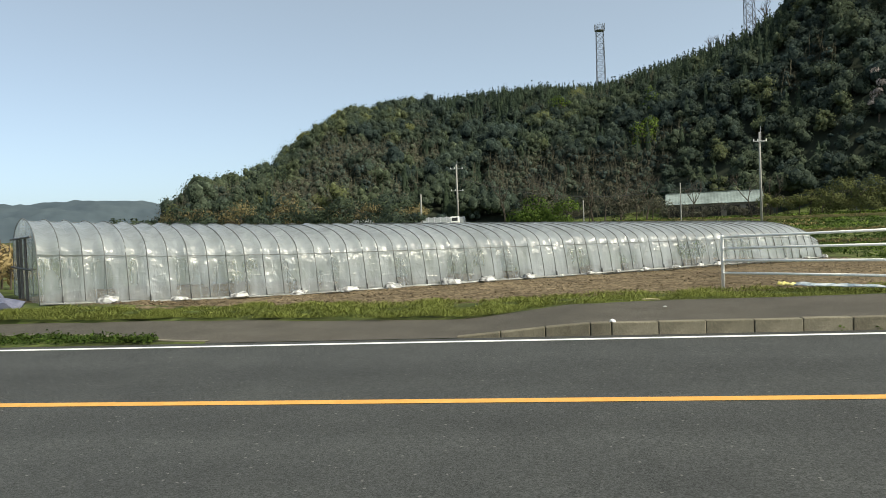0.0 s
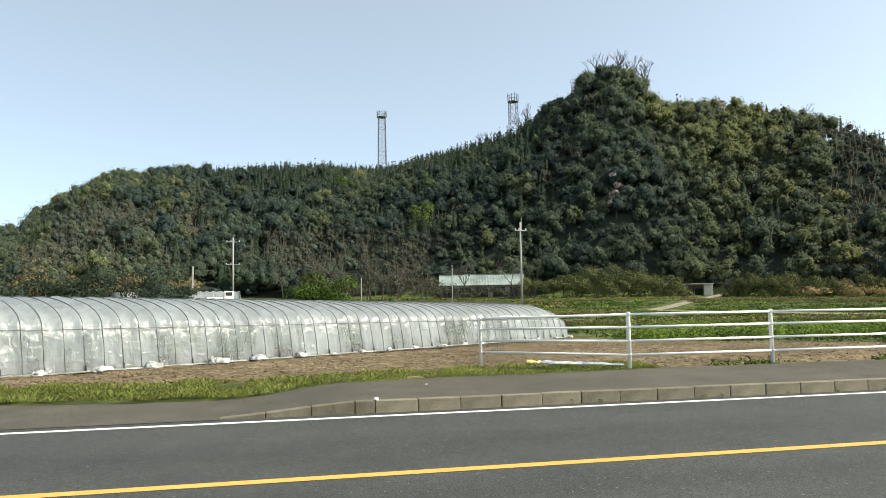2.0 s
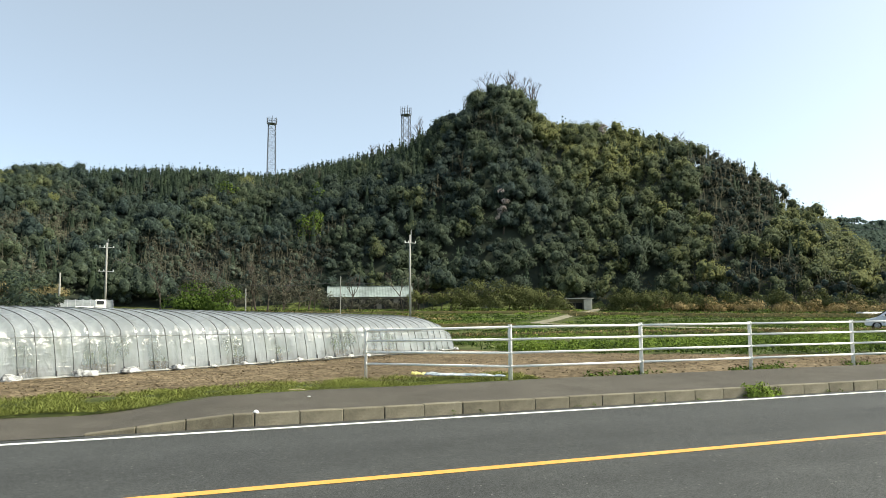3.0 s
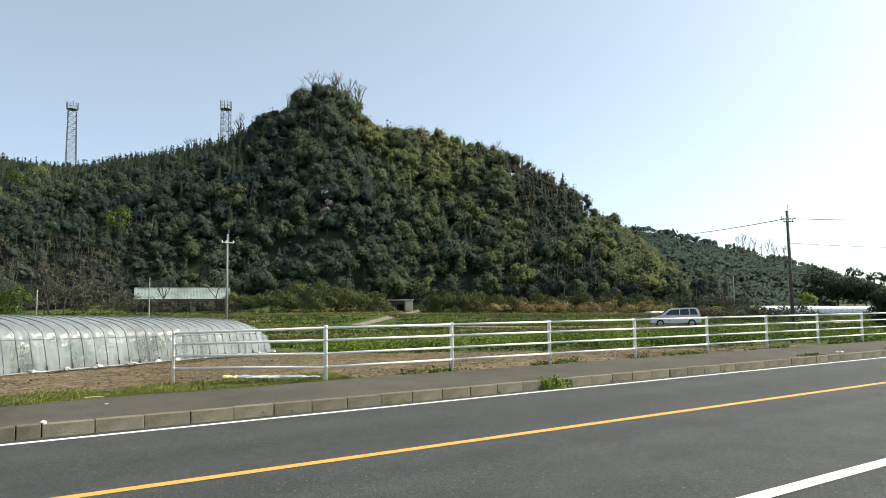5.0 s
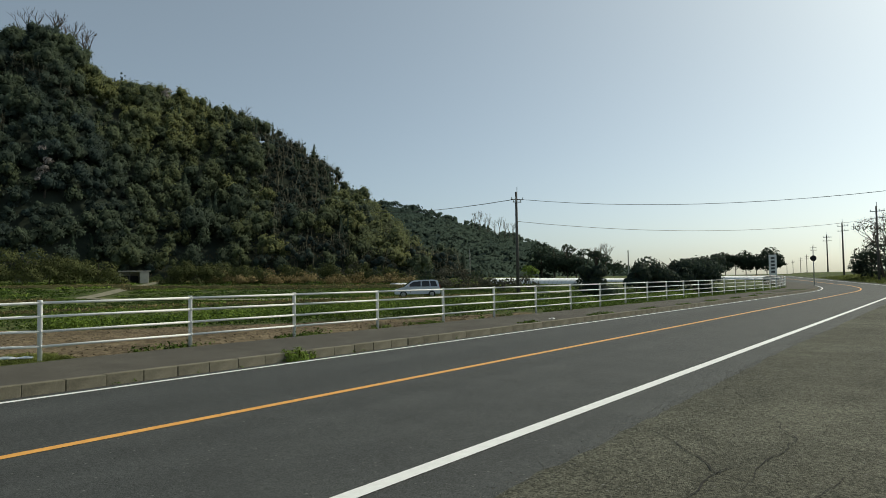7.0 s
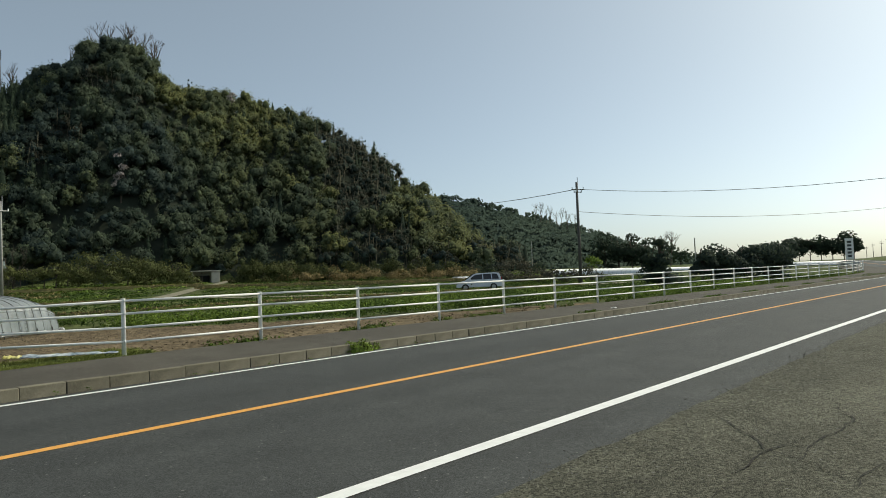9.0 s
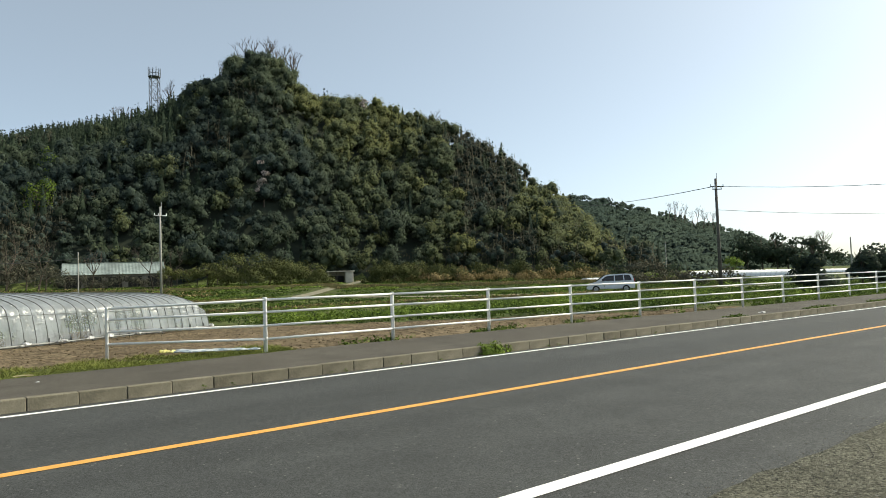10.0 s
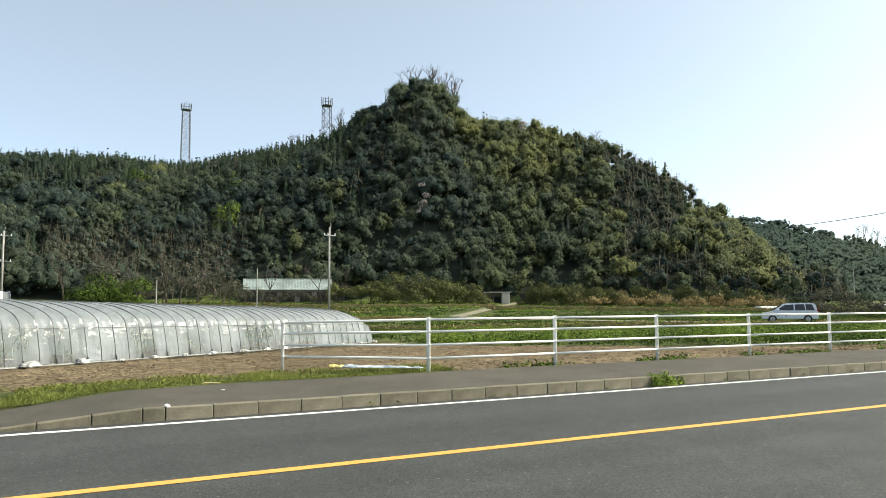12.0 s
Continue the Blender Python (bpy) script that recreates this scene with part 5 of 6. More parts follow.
def build_car():
    x, y = at(52.2, 61)
    root = tagged(new("car"), "silver people carrier standing on the farm track", "car")
    root.location, root.rotation_euler = (x, y, float(ground_z(x, y)) + 0.06), (0, 0, radians(-48))
    root.scale = (0.97, 0.90, 0.97)
    # nose towards -x; side profile
    low = [(-1.95, 0.30), (-1.98, 0.55), (-1.92, 0.74), (-1.25, 0.92), (1.9, 0.98), (1.98, 0.75), (1.97, 0.32)]
    top = [(-1.28, 0.90), (-0.55, 1.42), (-0.2, 1.53), (1.3, 1.56), (1.75, 1.50), (1.93, 0.96)]

    def loft(name, prof, half, half_top, mat, zmin, zmax, bevel):
        bm = bmesh.new()
        def w(z):
            return half + (half_top - half) * (z - zmin) / (zmax - zmin)
        a = [bm.verts.new((px, -w(pz), pz)) for px, pz in prof]
        b = [bm.verts.new((px, w(pz), pz)) for px, pz in prof]
        n = len(prof)
        for i in range(n):
            bm.faces.new((a[i], a[(i + 1) % n], b[(i + 1) % n], b[i]))
        bm.faces.new(a[::-1])
        bm.faces.new(b)
        if bevel:
            bmesh.ops.bevel(bm, geom=bm.edges[:], offset=bevel, segments=2, affect="EDGES")
        return part(name, bm, mat, root, smooth=False)

    loft("body", low, 0.84, 0.83, CAR_PAINT, 0.3, 0.98, 0.05)
    loft("cabin", top, 0.81, 0.64, CAR_PAINT, 0.9, 1.56, 0.05)
    for s in (-1, 1):
        for name, pts in (("side_window", [(-0.95, 0.99), (-0.42, 1.38), (0.25, 1.44), (0.25, 0.99)]), ("side_window", [(0.33, 0.99), (0.33, 1.44), (1.0, 1.46), (1.05, 0.99)]), ("side_window", [(1.12, 0.99), (1.08, 1.46), (1.55, 1.44), (1.72, 0.99)])):
            bm = bmesh.new()
            def yy(z):
                return s * (0.81 + (0.64 - 0.81) * (z - 0.9) / 0.66 + 0.012)
            o = [bm.verts.new((px, yy(pz), pz)) for px, pz in pts]
            i_ = [bm.verts.new((px, yy(pz) - s * 0.02, pz)) for px, pz in pts]
            bm.faces.new(o)
            bm.faces.new(i_[::-1])
            for k in range(len(pts)):
                bm.faces.new((o[k], o[(k + 1) % len(pts)], i_[(k + 1) % len(pts)], i_[k]))
            part(name, bm, GLASS, root, "dark tinted glass")
        for wx in (-1.28, 1.22):
            bm = bmesh.new()
            bmesh.ops.create_cone(bm, cap_ends=True, segments=20, radius1=0.31, radius2=0.31, depth=0.2, matrix=Matrix.Translation((wx, s * 0.77, 0.3)) @ Matrix.Rotation(math.pi / 2, 4, "X"))
            wheel = part("wheel", bm, TYRE, root)
            bm = bmesh.new()
            bmesh.ops.create_cone(bm, cap_ends=True, segments=16, radius1=0.2, radius2=0.17, depth=0.05, matrix=Matrix.Translation((wx, s * 0.885, 0.3)) @ Matrix.Rotation(-s * math.pi / 2, 4, "X"))
            part("rim", bm, STEEL, wheel)
        box_part("headlight", WHITE_LINE, root, (-1.86, s * 0.62, 0.72), (0.16, 0.32, 0.14), 0.03)
        box_part("tail_lamp", RED, root, (1.93, s * 0.7, 0.95), (0.08, 0.14, 0.4), 0.02)
        box_part("wing_mirror", CAR_PAINT, root, (-0.85, s * 0.93, 1.02), (0.14, 0.16, 0.12), 0.03)
    box_part("bumper", CAR_PAINT, root, (-1.97, 0, 0.42), (0.14, 1.5, 0.22), 0.04)
    bm = bmesh.new()
    o = [bm.verts.new(v) for v in ((-1.2, -0.72, 0.985), (-1.2, 0.72, 0.985), (-0.58, 0.6, 1.425), (-0.58, -0.6, 1.425))]
    bm.faces.new(o)
    r = bmesh.ops.extrude_face_region(bm, geom=bm.faces[:])
    bmesh.ops.translate(bm, verts=[v for v in r["geom"] if isinstance(v, bmesh.types.BMVert)], vec=(-0.02, 0, 0.03))
    part("windscreen", bm, GLASS, root, "dark tinted glass")


build_car()


def build_truck():
    x, y = at(-5.75, 97)
    root = tagged(new("small_truck"), "small white flatbed truck parked by a plastic tunnel", "truck")
    root.location, root.rotation_euler = (x, y, float(ground_z(x, y)) + 0.02), (0, 0, radians(8))
    box_part("cab", WHITE_LINE, root, (0.95, 0, 1.1), (1.3, 1.4, 1.35), 0.12)
    box_part("chassis", SHADE_BLACK, root, (-0.1, 0, 0.45), (3.2, 1.2, 0.16), 0.02)
    box_part("bed", WHITE_LINE, root, (-0.75, 0, 0.80), (1.95, 1.4, 0.42), 0.03)
    box_part("side_window", GLASS, root, (0.95, -0.70, 1.42), (0.8, 0.04, 0.46), 0.015)
    box_part("windscreen", GLASS, root, (1.58, 0, 1.42), (0.06, 1.15, 0.5), 0.015)
    for wx in (-1.1, 1.0):
        for s in (-1, 1):
            bm = bmesh.new()
            bmesh.ops.create_cone(bm, cap_ends=True, segments=16, radius1=0.27, radius2=0.27, depth=0.18, matrix=Matrix.Translation((wx, s * 0.6, 0.27)) @ Matrix.Rotation(math.pi / 2, 4, "X"))
            part("wheel", bm, TYRE, root)


build_truck()

# ---- fields ----
def soil_far(x):
    """Far edge of the tilled soil."""
    return np.interp(x, [-14, 9.9, 10.8, 12.5, 14.2, 17.2, 21, 28], [12, 29.5, 30.5, 25.5, 22, 18.9, 16.4, 14.4])


def verge_back(x):
    return np.where(np.asarray(x) < 5.2, np.array([pave_edge(float(v)) for v in np.atleast_1d(x)]) + 1.65, 13.75)


def g_line(x):
    return 14.2 + (np.asarray(x) + 11.1) * (28.9 - 14.2) / (9.8 + 11.1)


def build_soil():
    xs, ys = np.arange(-13, 26.01, 0.16), np.arange(13.2, 34.0, 0.16)
    X, Y = np.meshgrid(xs, ys)
    Z = ground_z(X, Y) + 0.035
    bumps = np.array([noise.noise(Vector((a * 1.1, b * 1.1, 0))) * 0.03 + noise.noise(Vector((a * 4.5, b * 4.5, 5))) * 0.035 for a, b in zip(X.ravel(), Y.ravel())]).reshape(X.shape)
    Z = Z + bumps + 0.02
    V = np.stack([X, Y, Z], -1).reshape(-1, 3)
    w = len(xs)
    vb = np.array([float(verge_back(v)[0]) for v in xs]) - 0.35
    sf, gl = soil_far(xs), g_line(xs)
    far = np.where(xs < 9.8, gl + 7.0, sf) + 0.12 * np.sin(xs * 5)
    F = []
    for j in range(len(ys) - 1):
        for i in range(w - 1):
            if vb[i] < ys[j] < far[i]:
                F.append((j * w + i, j * w + i + 1, (j + 1) * w + i + 1, (j + 1) * w + i))
    used = np.unique(np.array(F).ravel())
    remap = np.zeros(len(V), int)
    remap[used] = np.arange(len(used))
    ob = link_mesh("tilled_field", V[used], [tuple(remap[list(f)]) for f in F], SOIL, smooth=True)
    tagged(ob, "brown tilled soil of a bare field plot", "soil", kind="structure")
    rng = np.random.default_rng(8)
    n = 5200
    cx = rng.uniform(-11, 24, n)
    lo = np.array([float(verge_back(v)[0]) for v in cx])
    hi = np.where(cx < 9.8, g_line(cx) - 0.1, soil_far(cx))
    cy = lo + (hi - lo) * rng.uniform(0, 1, n) ** 1.3
    ok = hi > lo + 0.2
    cx, cy = cx[ok], cy[ok]
    base = np.array([(1, 0, 0), (-1, 0, 0), (0, 1, 0), (0, -1, 0), (0, 0, 0.8), (0, 0, -0.5)], float)
    tri = [(0, 2, 4), (2, 1, 4), (1, 3, 4), (3, 0, 4), (2, 0, 5), (1, 2, 5), (3, 1, 5), (0, 3, 5)]
    V, F = [], []
    for k in range(len(cx)):
        s = np.array([1, 1, 0.6]) * rng.uniform(0.014, 0.048) * (1.5 if rng.uniform() < 0.1 else 1)
        p = base * s * rng.uniform(0.6, 1.3, (6, 3))
        a = rng.uniform(0, 6.28)
        p = p @ np.array([[math.cos(a), math.sin(a), 0], [-math.sin(a), math.cos(a), 0], [0, 0, 1]])
        V.append(p + np.array([cx[k], cy[k], float(ground_z(cx[k], cy[k])) + 0.06]))
        F += [tuple(6 * k + i for i in t) for t in tri]
    tagged(link_mesh("soil_clods", np.concatenate(V), F, SOIL), "loose clods of brown earth on the tilled plot", "soil", kind="stuff")


build_soil()


def blades(rng, x, y, z, h, w, lean=0.35):
    """Upright tapered blades."""
    n = len(x)
    a = rng.uniform(0, 2 * math.pi, n)
    side = np.stack([np.cos(a), np.sin(a), np.zeros(n)], -1) * w[:, None] * 0.5
    tip = np.stack([rng.normal(size=n) * lean, rng.normal(size=n) * lean, np.ones(n)], -1) * h[:, None]
    p = np.stack([x, y, z], -1)
    nrm = unit(np.stack([rng.normal(size=n) * 0.35, rng.normal(size=n) * 0.35, np.ones(n)], -1))
    return np.stack([p - side, p + side, p + tip + side * 0.25, p + tip - side * 0.25], 1), nrm


def build_verge():
    rng = np.random.default_rng(21)
    f = Foliage()
    n = 115000
    x = rng.uniform(-16, 6.2, n)
    e = np.array([pave_edge(v) for v in x])
    u = rng.uniform(0, 1, n)
    y = e + 0.02 + u * (2.5 - 0.3 * smoothstep(2.0, 5.0, x) - 1.1 * smoothstep(-5.5, -8.5, x)) + 0.22 * np.array([noise.noise(Vector((a * 1.3, 3, 0))) for a in x])
    dens = np.array([noise.noise(Vector((a * 1.6, b * 1.6, 0))) for a, b in zip(x, y)])
    keep = rng.uniform(0, 1, n) < np.clip(1.1 - u * 0.85 + dens * 1.2, 0.06, 1)
    keep &= (x < 5.3) | (y > 13.3)
    keep &= y < g_line(x) - 0.35
    x, y, u, dens = x[keep], y[keep], u[keep], dens[keep]
    h = rng.uniform(0.02, 0.07, len(x)) * (1 + 1.0 * np.clip(dens, -0.4, 1))
    q, m = blades(rng, x, y, np.maximum(ground_z(x, y) + 0.06, 0.09), h, rng.uniform(0.009, 0.02, len(x)), 0.9)
    f.add(q, m, np.clip(0.64 + dens * 0.6 + rng.normal(size=len(x)) * 0.24, 0, 1))
    tagged(f.build("verge_grass", GRASS), "short bright green grass verge behind the pavement", "grass", kind="stuff")
    # the earth under it
    xs = np.arange(-17, 6.5, 0.4)
    V, F = [], []
    for a in xs:
        e0 = pave_edge(float(a))
        for b in (e0 - 0.03 + 0.05 * math.sin(a * 3), e0 + 0.8, e0 + 1.9):
            V.append((a, b, pave_z(float(a)) + 0.022 if b < e0 + 0.2 else max(float(ground_z(a, b)) + 0.07, 0.1)))
    F = [(3 * i + j, 3 * i + 3 + j, 3 * i + 4 + j, 3 * i + 1 + j) for i in range(len(xs) - 1) for j in range(2)]
    tagged(link_mesh("verge_earth", V, F, FIELD, smooth=True), "grass-grown earth bank of the verge", "ground", kind="structure")


build_verge()


def leafy(rng, x, y, z, h, spread, per, size, tone, f):
    """Low weed rosettes: several leaves from each root."""
    n = len(x)
    k = np.repeat(np.arange(n), per)
    d = rng.normal(size=(n * per, 3))
    d[:, 2] = np.abs(d[:, 2]) + 0.25
    d = unit(d)
    c = np.stack([x[k], y[k], z[k]], -1) + d * np.stack([spread[k], spread[k], h[k]], -1) * rng.uniform(0.35, 1.0, (n * per, 1))
    q, m = leaf_quads(rng, c, size, unit(d + np.array([0, 0, 0.5])), (0.35, 0.7), 0.6)
    f.add(q, m, np.clip(tone[k] + rng.normal(size=n * per) * 0.14, 0, 1))


TRACK_LINE = [(90, 26), (66, 33), at(52.2, 61), (36, 50), (31.5, 58.5), (31, 62), (36, 68.3), (48.2, 84.9), (61.8, 101.9), (73, 117)]


def off_track(x, y):
    """Distance from the farm track."""
    best = np.full(np.shape(x), 1e9)
    for (ax, ay), (bx, by) in zip(TRACK_LINE, TRACK_LINE[1:]):
        dx, dy = bx - ax, by - ay
        k = np.clip(((x - ax) * dx + (y - ay) * dy) / (dx * dx + dy * dy), 0, 1)
        best = np.minimum(best, np.hypot(x - ax - k * dx, y - ay - k * dy))
    return best


def build_field_plants():
    rng = np.random.default_rng(33)
    f = Foliage()
    for y0, y1, x0, x1, count, hh, sp, size in ((14.5, 30, 8, 75, 8600, 0.38, 0.34, 0.11), (28, 50, 4, 90, 8500, 0.20, 0.45, 0.12), (48, 80, -5, 110, 7000, 0.18, 0.65, 0.18), (78, 125, -25, 130, 5200, 0.18, 1.1, 0.30)):
        x, y = rng.uniform(x0, x1, count), rng.uniform(y0, y1, count)
        rows = np.array([noise.noise(Vector((a * 0.03, (b - a * 0.12) * 0.2, 0))) + 0.85 * noise.noise(Vector((a * 0.25, b * 0.5, 4))) for a, b in zip(x, y)])
        keep = (y > soil_far(x) + 0.15) & (y > 14.3 + road_y(x)) & (rng.uniform(0, 1, count) < 0.78 + 1.2 * rows + 0.5 * (y < soil_far(x) + 2.5))
        keep &= (x > 12) | (y > g_line(x) + 7)
        keep &= off_track(x, y) > 2.2
        x, y, rows = x[keep], y[keep], rows[keep]
        edge = np.clip(1.4 - (y - soil_far(x)) / 4, 0, 1) * (x < 30)
        h = hh * rng.uniform(0.5, 1.2, len(x)) * (1 + 1.2 * edge) * np.clip(1 + rows * 1.2, 0.5, 1.6)
        leafy(rng, x, y, ground_z(x, y), h, np.full(len(x), sp), 16 if y0 < 40 else 11, size, (0.18 if y0 < 20 else -0.02) + rows * 1.3 - 0.2 * edge, f)
    tagged(f.build("field_crops", WEED), "low green crops and weeds in uneven strips", "crops", kind="stuff")
    f = Foliage()
    n = 34000
    x, y = rng.uniform(-40, 130, n), rng.uniform(72, 132, n)
    rows = np.array([noise.noise(Vector((a * 0.03, b * 0.11, 7))) for a, b in zip(x, y)])
    keep = (rows > 0.27) & (off_track(x, y) > 2.0)
    x, y = x[keep], y[keep]
    q, m = blades(rng, x, y, ground_z(x, y), rng.uniform(0.12, 0.34, len(x)), rng.uniform(0.08, 0.2, len(x)), 0.9)
    f.add(q, m, np.clip(0.5 + rng.normal(size=len(x)) * 0.2, 0, 1))
    tagged(f.build("dry_field_grass", STRAW), "straw-coloured dry grass between the far fields", "grass", kind="stuff")
    # weeds at the foot of the fence and along the kerb
    f = Foliage()
    n = 1500
    x = rng.uniform(4.6, 80, n)
    dens = np.array([noise.noise(Vector((a * 0.55, 0, 4))) for a in x])
    keep = (dens > 0.02 - 0.4 * smoothstep(22, 40, x))
    x = x[keep]
    y = np.array([fence_y(a) for a in x]) + rng.normal(size=len(x)) * 0.13 + 0.1 - 0.15 * smoothstep(25, 45, x)
    leafy(rng, x, y, plain_height(x, 8) + 0.1, rng.uniform(0.05, 0.2, len(x)), np.full(len(x), 0.14), 12, 0.07, np.full(len(x), 0.45), f)
    n = 1100
    x = rng.uniform(17, 78, n)
    dens = np.array([noise.noise(Vector((a * 0.4, 9, 4))) for a in x])
    x = x[dens > 0.1]
    y = 10.42 + road_y(x) + np.abs(rng.normal(size=len(x))) * 0.18 + 1.5 * smoothstep(45, 60, x) * rng.uniform(0, 1, len(x))
    leafy(rng, x, y, plain_height(x, 8) + 0.13, rng.uniform(0.04, 0.12, len(x)), np.full(len(x), 0.14), 9, 0.07, np.full(len(x), 0.3), f)
    # little tufts in the kerb joints
    x = np.array([2.9, 3.35, 5.0, 5.25, 6.4, 7.3, 9.1, 10.2, 10.5, 12.4, 14.0])
    leafy(rng, x, np.full(len(x), 10.17), np.zeros(len(x)), np.full(len(x), 0.07), np.full(len(x), 0.08), 14, 0.035, np.full(len(x), 0.35), f)
    tagged(f.build("fence_weeds", WEED), "green weeds along the fence foot and kerb", "weeds", kind="stuff")


build_field_plants()


def build_kerb_weed():
    rng = np.random.default_rng(5)
    root = tagged(new("weed_clump"), "bright green weed clump growing out of the kerb", "plant")
    root.location = (8.6, 10.2, 0.0)
    f = Foliage()
    n = 1500
    d = rng.normal(size=(n, 3))
    d[:, 2] = np.abs(d[:, 2])
    d = unit(d)
    p = d * np.array([0.44, 0.18, 0.21]) * rng.uniform(0.5, 1.05, (n, 1)) * (1 + 0.25 * np.sin(d[:, :1] * 9))
    q, m = leaf_quads(rng, p, 0.055, unit(d + np.array([0, 0, 0.5])), (0.3, 0.6), 0.7)
    f.add(q, m, np.clip(0.9 + rng.normal(size=n) * 0.2, 0, 1))
    f.build("leaves", WEED, root)


build_kerb_weed()


def ribbon(name, pts, width, mat, label, category):
    V, F = [], []
    P = [Vector((a, b, 0)) for a, b in pts]
    line = []
    for a, b in zip(P, P[1:]):
        m = max(2, int((b - a).length / 2))
        line += [a.lerp(b, k / m) for k in range(m)]
    line.append(P[-1])
    for i, p in enumerate(line):
        d = (line[min(i + 1, len(line) - 1)] - line[max(i - 1, 0)]).normalized()
        n = Vector((-d.y, d.x, 0)) * width / 2
        for s in (-1, 0, 1):
            q = p + n * s
            V.append((q.x, q.y, float(ground_z(q.x, q.y)) + 0.05 + 0.05 * (s == 0)))
    F = [(3 * i + j, 3 * i + 3 + j, 3 * i + 4 + j, 3 * i + 1 + j) for i in range(len(line) - 1) for j in range(2)]
    tagged(link_mesh(name, V, F, mat, smooth=True), label, category, kind="structure")


build_bank()


# low earth banks between the strips of field
def field_bank(name, x0, y0, x1, y1, h, w, seed, label):
    V, F, n = [], [], 90
    d = Vector((x1 - x0, y1 - y0, 0)).normalized()
    side = Vector((-d.y, d.x, 0))
    for i in range(n + 1):
        k = i / n
        p = Vector((x0 + (x1 - x0) * k, y0 + (y1 - y0) * k, 0))
        for j, (o, z) in enumerate(((-0.5, -0.05), (-0.28, 0.75), (0.0, 1.0), (0.3, 0.85), (0.5, -0.05))):
            q = p + side * (o * w + 0.25 * noise.noise(Vector((k * 25, j, seed))))
            V.append((q.x, q.y, float(ground_z(q.x, q.y)) + h * z * (1 + 0.5 * noise.noise(Vector((k * 40, j * 2, seed))))))
    F = [(5 * i + j, 5 * i + 5 + j, 5 * i + 6 + j, 5 * i + 1 + j) for i in range(n) for j in range(4)]
    tagged(link_mesh(name, V, F, BANK_EARTH, smooth=True), label, "ground", kind="structure")
    rng = np.random.default_rng(seed)
    f = Foliage()
    c = 2600
    k, o = rng.uniform(0, 1, c), rng.uniform(-0.5, 0.5, c)
    x, y = x0 + (x1 - x0) * k + side.x * o * w, y0 + (y1 - y0) * k + side.y * o * w
    q, m = blades(rng, x, y, ground_z(x, y) + h * (1 - 3.6 * o * o) - 0.05, rng.uniform(0.06, 0.2, c), rng.uniform(0.05, 0.12, c), 0.9)
    f.add(q, m, np.clip(0.35 + rng.normal(size=c) * 0.25, 0, 1))
    tagged(f.build("bank_straw", STRAW), "dry brown grass along a field bank", "grass", kind="stuff")


BANK_EARTH = material("bank_earth", (0.030, 0.034, 0.014), (0.080, 0.074, 0.034), 1.2, 0.95, 0.8, 8, grain=0.6, spec=0.05, sharp=0.06, pebbles=0.4, pebble_scale=5)
field_bank("field_bank", -8, 58, 26, 56.4, 0.28, 1.1, 71, "low dark earth bank between field strips")
field_bank("field_bank", 14, 43, 58, 34, 0.22, 0.9, 72, "low dark earth bank between field strips")
field_bank("field_bank", -30, 98, 53, 92, 0.4, 1.4, 73, "low brown bank at the back of the fields")
field_bank("field_bank", 46, 82, 92, 58, 0.5, 1.8, 74, "low dark earth bank between field strips")

ribbon("farm_track", TRACK_LINE, 1.6, TRACK, "pale dirt farm track through the fields", "track")

# ---- small things by the road ----
# white plastic whose dark blotches paint the shade of creases and folds
BAG = material("fold_shaded_plastic", (0.10, 0.10, 0.10), (0.62, 0.63, 0.62), 7, 0.5, 0.5, 22, sharp=0.09, grain=0.2)
BLUE = material("blue_grey_tarpaulin", (0.07, 0.08, 0.12), (0.16, 0.17, 0.24), 5, 0.5, 0.4, 14)
YELLOW = material("yellow_plastic", (0.50, 0.44, 0.08), (0.80, 0.74, 0.35), 12, 0.45, 0.3, 14, sharp=0.1)
PALEBLUE = material("pale_blue_plastic", (0.20, 0.27, 0.33), (0.62, 0.66, 0.68), 8, 0.4, 0.4, 14, sharp=0.1)
WOOD = material("bleached_wood", (0.45, 0.38, 0.20), (0.62, 0.54, 0.32), 8, 0.8, 0.2, 30)


def lump(name, x, y, z, sx, sy, sz, seed, mat, label, category, turn=0.0, group=""):
    """A slack bag or bundle: a creased, flattened lump."""
    bm = bmesh.new()
    bmesh.ops.create_icosphere(bm, subdivisions=2, radius=1.0)
    off = Vector((seed * 3.7, seed * 1.3, 0))
    for v in bm.verts:
        n = v.co.normalized()
        k = 1 + 0.6 * noise.noise(n * 1.7 + off) + 0.42 * noise.noise(n * 3.1 + off)
        v.co = Vector((n.x * sx * k, n.y * sy * k, max(-0.3, n.z) * sz * k))
    bmesh.ops.rotate(bm, verts=bm.verts, cent=(0, 0, 0), matrix=Matrix.Rotation(turn, 3, "Z"))
    ob = part(name, bm, mat)
    ob.location = (x, y, z + sz * 0.28)
    return tagged(ob, label, category, group)


rnd = random.Random(12)
SPOTS = [0.049, 0.105, 0.157, 0.212, 0.262, 0.308, 0.374, 0.419, 0.473, 0.519, 0.560, 0.603, 0.644, 0.695, 0.740, 0.774, 0.829, 0.871, 0.909, 0.955, 0.995]
for k, s in enumerate(SPOTS):
    p = GA + GU * (GL * s) - GN * (0.16 + 0.05 * rnd.random())
    w_ = rnd.uniform(0.15, 0.24) * (0.75 if s > 0.5 else 1.0)
    lump("weight_bag", p.x, p.y, g_base(s) + 0.05, w_ * 1.2, w_ * 0.62, w_ * rnd.uniform(0.42, 0.66), k + 2, BAG, "crumpled white bag weighing down the greenhouse film", "bag", rnd.uniform(0.2, 1.1), "bags along the greenhouse")
